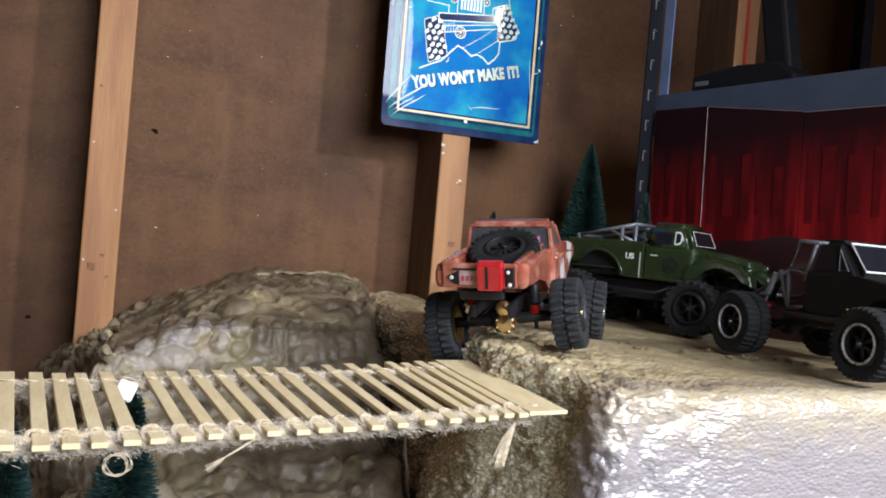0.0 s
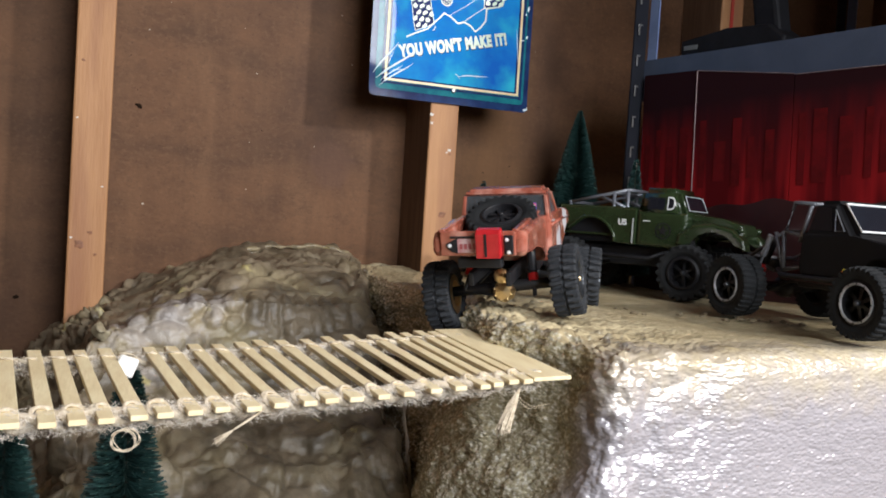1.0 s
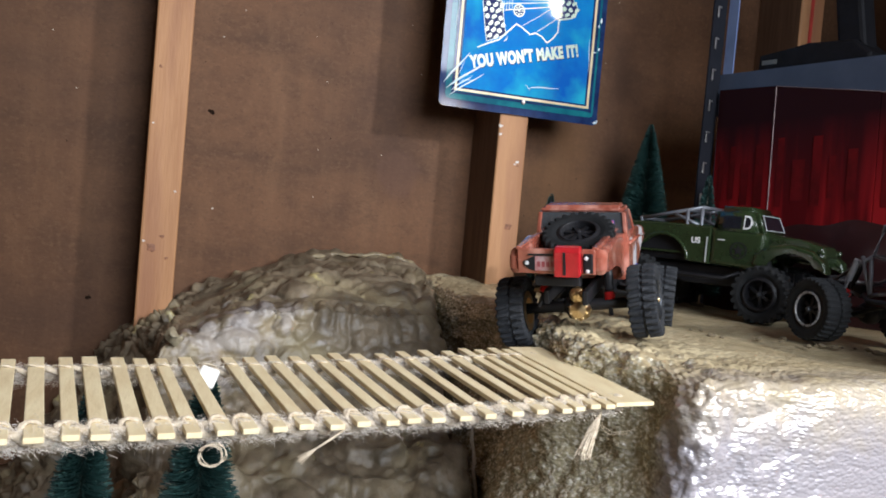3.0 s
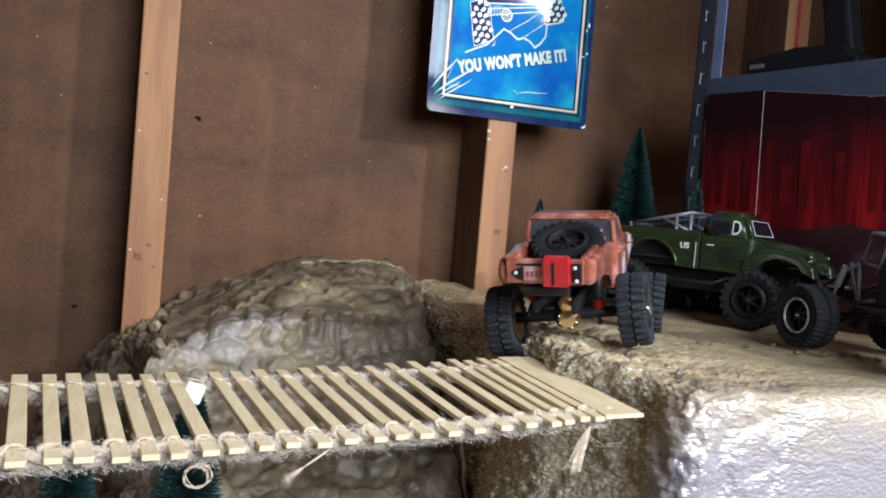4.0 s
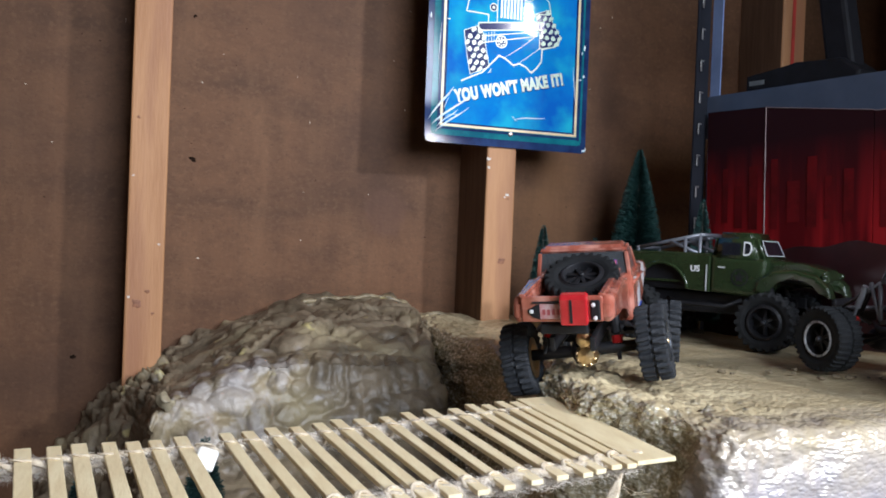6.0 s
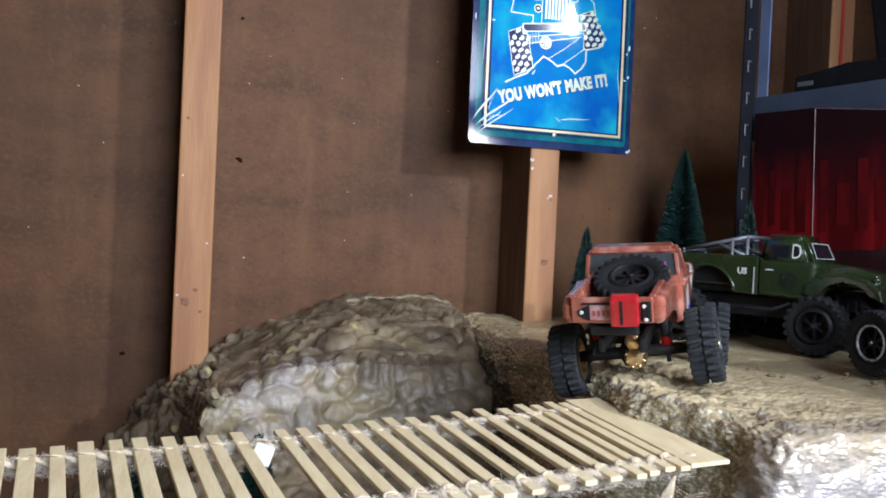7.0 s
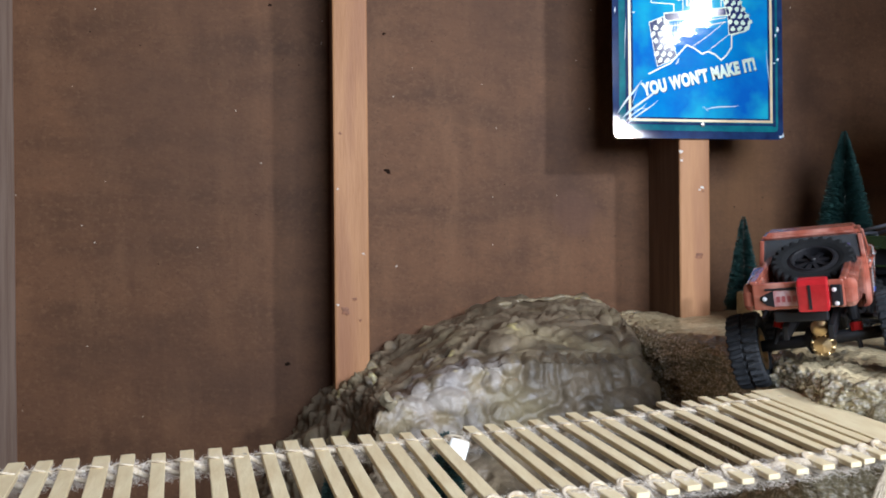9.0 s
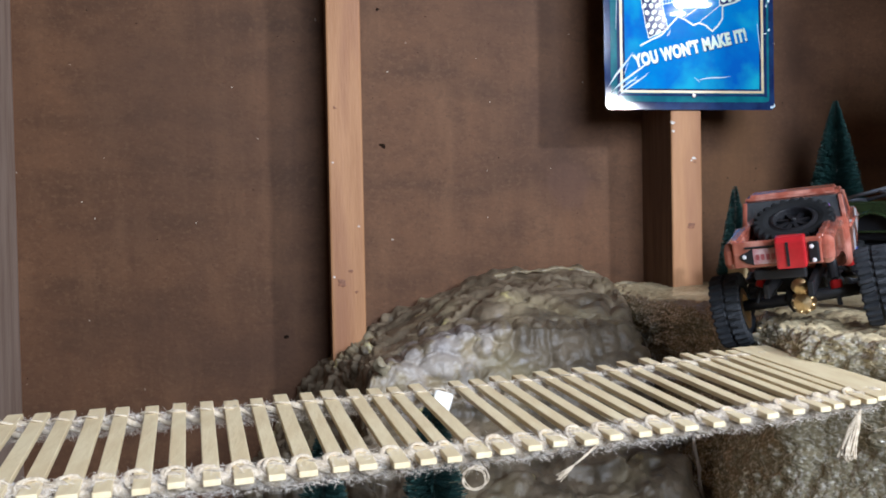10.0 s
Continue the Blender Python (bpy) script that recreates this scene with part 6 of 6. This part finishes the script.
    for sg in (-1, 1):
        part("steering_wire", tube([(0.044, sg * 0.034, 0.050), (0.034, sg * 0.038, 0.046), (0.031, sg * 0.038, 0.036), (0.032, sg * 0.038, 0.026), (0.038, sg * 0.034, 0.020)], 0.0013, 6), ORANGE, th, "orange wire", True)
        part("yellow_link", tube([(0.034, sg * 0.0375, 0.0475), (0.050, sg * 0.035, 0.0465)], 0.0016, 6), YELLOW, th, "yellow link")
    part("motor_guard", box(-0.050, 0.02, -0.020, 0.020, 0.034, 0.0495, 0.003), mat("dark_red_plastic", (0.045, 0.005, 0.007), None, 60, 0.4), th, "dark red belly guard")
    for o in th.children:
        if o.name.split(".")[0] in ("body", "cab_top", "side_window", "vent_window", "windshield", "frame_bar", "cross_bar"):
            o.location.z -= 0.013
    for x in (-0.067, 0.067):
        for y in (-TR / 2, TR / 2):
            add_wheel(th, x, y, R, 0.0225, 34, BLACKP, CHROME, GUNMETAL, 6, depth=0.04)
    return th


RED_AT = heading(0.405, 0.665, 1.090, 38.5)
pickup(RED_AT)
army_truck(heading(0.620, 0.800, 1.0935, 149))
black_truck(heading(0.621, 0.535, 1.094, 181))



# ---- bottle-brush trees ----
PINE = mat("dark_green_bristle", (0.022, 0.072, 0.064), (0.013, 0.046, 0.042), 60, 0.6)
FROST = mat("pale_green_tip", (0.09, 0.20, 0.17), (0.05, 0.13, 0.11), 90, 0.5)
WIRE = mat("twisted_wire", (0.10, 0.09, 0.07), None, 80, 0.5, metal=0.4)
BASEW = mat("tree_foot", (0.16, 0.12, 0.07), None, 40, 0.7)


def brush_tree(x, y, z, height, radius, n, label, seed):
    """Twisted wire with bristles set in a close spiral, wide below and pointed above."""
    rnd = random.Random(seed)
    th = thing("brush_tree", pose(x, y, z), label, "model tree", "bottle-brush trees")
    part("trunk", tube([(0, 0, 0), (0, 0, height * 0.98)], [0.0016, 0.0008], 6), WIRE, th)
    part("foot", lathe(((radius * 0.35, 0), (radius * 0.35, 0.004), (radius * 0.25, 0.006), (0, 0.006)), 14, "z"), BASEW, th)
    for name, mm, share in (("crown", PINE, 0.88), ("tips", FROST, 0.12)):
        bm = bmesh.new()
        for k in range(int(n * share)):
            u = 0.06 + 0.94 * rnd.random() ** 1.25
            turns = height / 0.0065
            a = 2 * math.pi * (u * turns) + rnd.gauss(0, 0.9) + math.pi * rnd.randint(0, 1)
            zz = height * (0.05 + 0.95 * (round(u * turns * 2) / (turns * 2))) + rnd.gauss(0, 0.0007)
            r = radius * (1 - u) ** 0.85 * rnd.uniform(0.82, 1.06) + 0.0022
            r0 = 0.0 if name == "crown" else r * 0.86
            d = Vector((math.cos(a), math.sin(a), 0.12 + rnd.gauss(0, 0.10)))
            w = rnd.uniform(0, math.pi)
            s = (Vector((-math.sin(a), math.cos(a), 0)) * math.cos(w) + Vector((0, 0, 1)) * math.sin(w)) * (0.00042 if name == "crown" else 0.00032)
            p0, p1 = Vector((0, 0, zz)) + d * r0, Vector((0, 0, zz)) + d * r
            bm.faces.new([bm.verts.new(q) for q in (p0 - s * 0.6, p0 + s * 0.6, p1 + s, p1 - s)])
        tagged(part(name, bm, mm, th), kind="stuff")
    return th


brush_tree(0.650, 1.000, 1.090, 0.219, 0.047, 13000, "tall dark green bottle-brush tree by the wall", 1)
brush_tree(0.512, 0.985, 1.090, 0.116, 0.021, 4600, "small dark green bottle-brush tree beside the stud", 2)
brush_tree(0.582, 0.985, 1.090, 0.105, 0.0185, 3600, "small green bottle-brush tree behind the figurines", 3)
brush_tree(0.548, 0.992, 1.090, 0.072, 0.015, 2600, "tiny green bottle-brush tree between the figurines", 4)
brush_tree(0.664, 0.888, 1.090, 0.153, 0.024, 4200, "green bottle-brush tree in front of the red board", 5)
brush_tree(0.0995, 0.600, 0.850, 0.212, 0.046, 9000, "dark green bottle-brush tree under the bridge", 6)
brush_tree(0.030, 0.605, 0.850, 0.190, 0.042, 8000, "green bottle-brush tree in the gully", 7)

# ---- planter block and figurines ----
BLOCKM = mat("rough_tan_foam", (0.34, 0.25, 0.13), (0.22, 0.16, 0.08), 60, 0.85, bump=0.8, bscale=220, dist=0.002)
bm = box(0.480, 0.612, 0.905, 0.945, 1.085, 1.126, 0.003)
bmesh.ops.subdivide_edges(bm, edges=bm.edges[:], cuts=5, use_grid_fill=True)
for v in bm.verts:
    v.co += Vector((noise.noise(v.co * 70), noise.noise(v.co * 70 + Vector((5, 5, 5))), noise.noise(v.co * 70 + Vector((9, 1, 3))))) * 0.0016
tagged(obj("foam_block", bm, BLOCKM), "rough tan foam block that two figurines sit on", "block")


def ball(bm, c, r, s=(1, 1, 1), rot=(0, 0, 0)):
    bmesh.ops.create_icosphere(bm, subdivisions=2, radius=r, matrix=Matrix.Translation(c) @ Euler(rot).to_matrix().to_4x4() @ Matrix.Diagonal((*s, 1)))


def figurine(x, y, z, turn, m, label, pose_kind):
    """A seated carved figure, a plain joined shape."""
    bm = bmesh.new()
    ball(bm, (0, 0.002, 0.012), 0.0085, (1, 0.85, 1.25))
    ball(bm, (0, 0.0, 0.0285), 0.0064, (1.0, 0.95, 0.95))
    ball(bm, (0, -0.0048, 0.0265), 0.0038, (1.1, 0.8, 0.8))
    for sg in (-1, 1):
        ball(bm, (sg * 0.0068, 0.001, 0.0295), 0.0022, (0.6, 0.8, 1))
        tube([(sg * 0.006, 0.0, 0.004), (sg * 0.0125, -0.007, 0.0055), (sg * 0.004, -0.0125, 0.001)], [0.0042, 0.0036, 0.0030], 8, bm)
        hand_z = 0.0245 if pose_kind == 0 else 0.012
        tube([(sg * 0.0075, 0.001, 0.0205), (sg * 0.0115, -0.004, 0.0130), (sg * 0.0035, -0.0075, hand_z)], [0.0030, 0.0027, 0.0024], 8, bm)
    ob = obj("figurine", bm, m, True)
    ob.matrix_world = pose(x, y, z, 0, 0, turn)
    return tagged(ob, label, "figurine", "figurines on the block")


figurine(0.4985, 0.914, 1.1235, -18, mat("carved_brown_white", (0.42, 0.30, 0.22), (0.10, 0.045, 0.03), 130, 0.4), "small carved brown and cream seated figurine", 0)
figurine(0.5455, 0.914, 1.1235, -22, mat("carved_brown", (0.30, 0.18, 0.09), (0.07, 0.035, 0.02), 130, 0.4), "small carved dark brown seated figurine", 1)

# ---- caulk bead in the corner of gully and ledge ----
CAULK = mat("pale_caulk", (0.55, 0.5, 0.44), (0.42, 0.38, 0.33), 90, 0.6, bump=0.4, bscale=260)
pts = [Vector((0.3165 + 0.010 * k / 11 + 0.0008 * math.sin(k * 1.7), 0.692 - 0.006 * k / 11, 1.012 - 0.085 * k / 11)) for k in range(12)]
tagged(obj("caulk_bead", tube(pts, [0.0012 + 0.0005 * (k % 2) for k in range(12)], 7), CAULK, True), "thin pale bead of caulk in the gully corner", "caulk")

# ---- marks on the back wall ----
HOLE = mat("dark_knot_hole", (0.022, 0.013, 0.009), (0.015, 0.009, 0.006), 80, 0.95, spec=0.03)
SPECK = mat("pale_fleck", (0.6, 0.52, 0.42), (0.5, 0.42, 0.33), 80, 0.8)
wall = bpy.data.objects["wall_north"]
rnd = random.Random(11)


def mark(x, z, r, m, name, y=WALL):
    bm = lathe(((r, 0.0), (r * 0.8, -0.0002), (r * 0.3, -0.0003), (0.0, -0.0003)), 14)
    for v in bm.verts:
        k = 1 + 0.9 * noise.noise(v.co * (1.3 / r) + Vector((x * 50, 0, z * 50)))
        v.co.x *= k
        v.co.z *= k * 0.8
    ob = part(name, bm, m, wall)
    ob.location = (x, y - 0.0002, z)
    return ob


for x, z, r in ((0.1155, 1.2675, 0.0036), (-0.0035, 1.041, 0.0028), (0.113, 1.431, 0.0022), (-0.02, 1.46, 0.0020)):
    mark(x, z, r, HOLE, "nail_hole")
for k in range(90):
    mark(rnd.uniform(-0.45, 0.66), rnd.uniform(0.98, 1.50), rnd.uniform(0.0004, 0.0009), HOLE if rnd.random() < 0.6 else SPECK, "fleck")
mark(0.1255, 1.154, 0.0013, SPECK, "fleck")
# knots and nails in the studs
KNOT = mat("pine_knot", (0.30, 0.125, 0.06), (0.15, 0.06, 0.028), 230, 0.6)
for x, z, r in ((0.0600, 1.108, 0.0050), (0.0705, 1.121, 0.0024), (0.4690, 1.164, 0.0052), (0.0760, 1.098, 0.0018), (0.473, 1.238, 0.0016), (0.0560, 1.30, 0.0018), (-0.33, 1.22, 0.004)):
    ob = mark(x, z, r, KNOT, "knot", STUD)

# ---- pale blob of bare foam on the rock ----
bm = bmesh.new()
ball(bm, (0.083, 0.783, 1.050), 0.0080, (1.0, 0.9, 1.0))
for v in bm.verts:
    v.co += Vector((1, 1, 1)) * 0.0050 * noise.noise(v.co * 120)
tagged(obj("foam_blob", bm, mat("bare_cream_foam", (0.42, 0.36, 0.24), (0.22, 0.18, 0.115), 90, 0.6, bump=0.4), True), "pale cream blob of bare foam on the rock", "foam blob")

# ---- crumbs on the ledge ----
CRUMB = mat("foam_crumb", (0.20, 0.155, 0.09), (0.10, 0.08, 0.05), 90, 0.7)
rnd = random.Random(5)
base = None
for k in range(22):
    u = rnd.random()
    x, y = 0.455 + 0.15 * u + rnd.gauss(0, 0.008), 0.665 - 0.10 * u + rnd.gauss(0, 0.012)
    r = rnd.uniform(0.0010, 0.0030)
    if base is None:
        bm = bmesh.new()
        ball(bm, (0, 0, 0.35), 1.0, (1.2, 0.9, 0.6))
        for v in bm.verts:
            v.co += v.co.normalized() * 0.45 * noise.noise(v.co * 1.7)
        base = tagged(obj("foam_crumb", bm, CRUMB), "small dark crumb of painted foam on the ledge", "crumb", "crumbs on the ledge")
        ob = base
    else:
        ob = base.copy()
        scene.collection.objects.link(ob)
    ob.matrix_basis = pose(x, y, TOP + 0.0005, 0, 0, rnd.uniform(0, 360)) @ Matrix.Diagonal((r, r, r, 1))

# ---- bead of foam where the rock meets the wall ----
bm = bmesh.new()
pts, rad = [], []
for k in range(60):
    x = 0.205 + 0.245 * k / 59
    pts.append(Vector((x, 1.070 + 0.004 * noise.noise(Vector((x * 60, 1, 2))), max(rock_height(x, 1.075) - 0.0015, TOP + 0.0005) + 0.006 * noise.noise(Vector((x * 45, 7, 2))))))
    rad.append(max(0.0004, 0.0026 + 0.0055 * noise.noise(Vector((x * 70, 3, 3)))))
tube(pts, rad, 8, bm)
tagged(obj("foam_bead", bm, mat("pale_gilt_foam", (0.32, 0.255, 0.15), (0.16, 0.125, 0.075), 160, 0.4, bump=0.6, bscale=300), True), "uneven pale bead of foam along the rock's rim", "foam bead")

# ---- paint flecks on the studs ----
PAINT = mat("white_paint_fleck", (0.72, 0.68, 0.62), (0.55, 0.5, 0.45), 120, 0.6)
for x, z, r in ((0.472, 1.243, 0.0022), (0.469, 1.240, 0.0012), (0.447, 1.274, 0.0018), (0.4465, 1.284, 0.0024), (0.0530, 1.240, 0.0012), (0.080, 1.17, 0.0012), (0.052, 1.115, 0.0015)):
    ob = mark(x, z, r, PAINT, "paint_fleck", STUD)
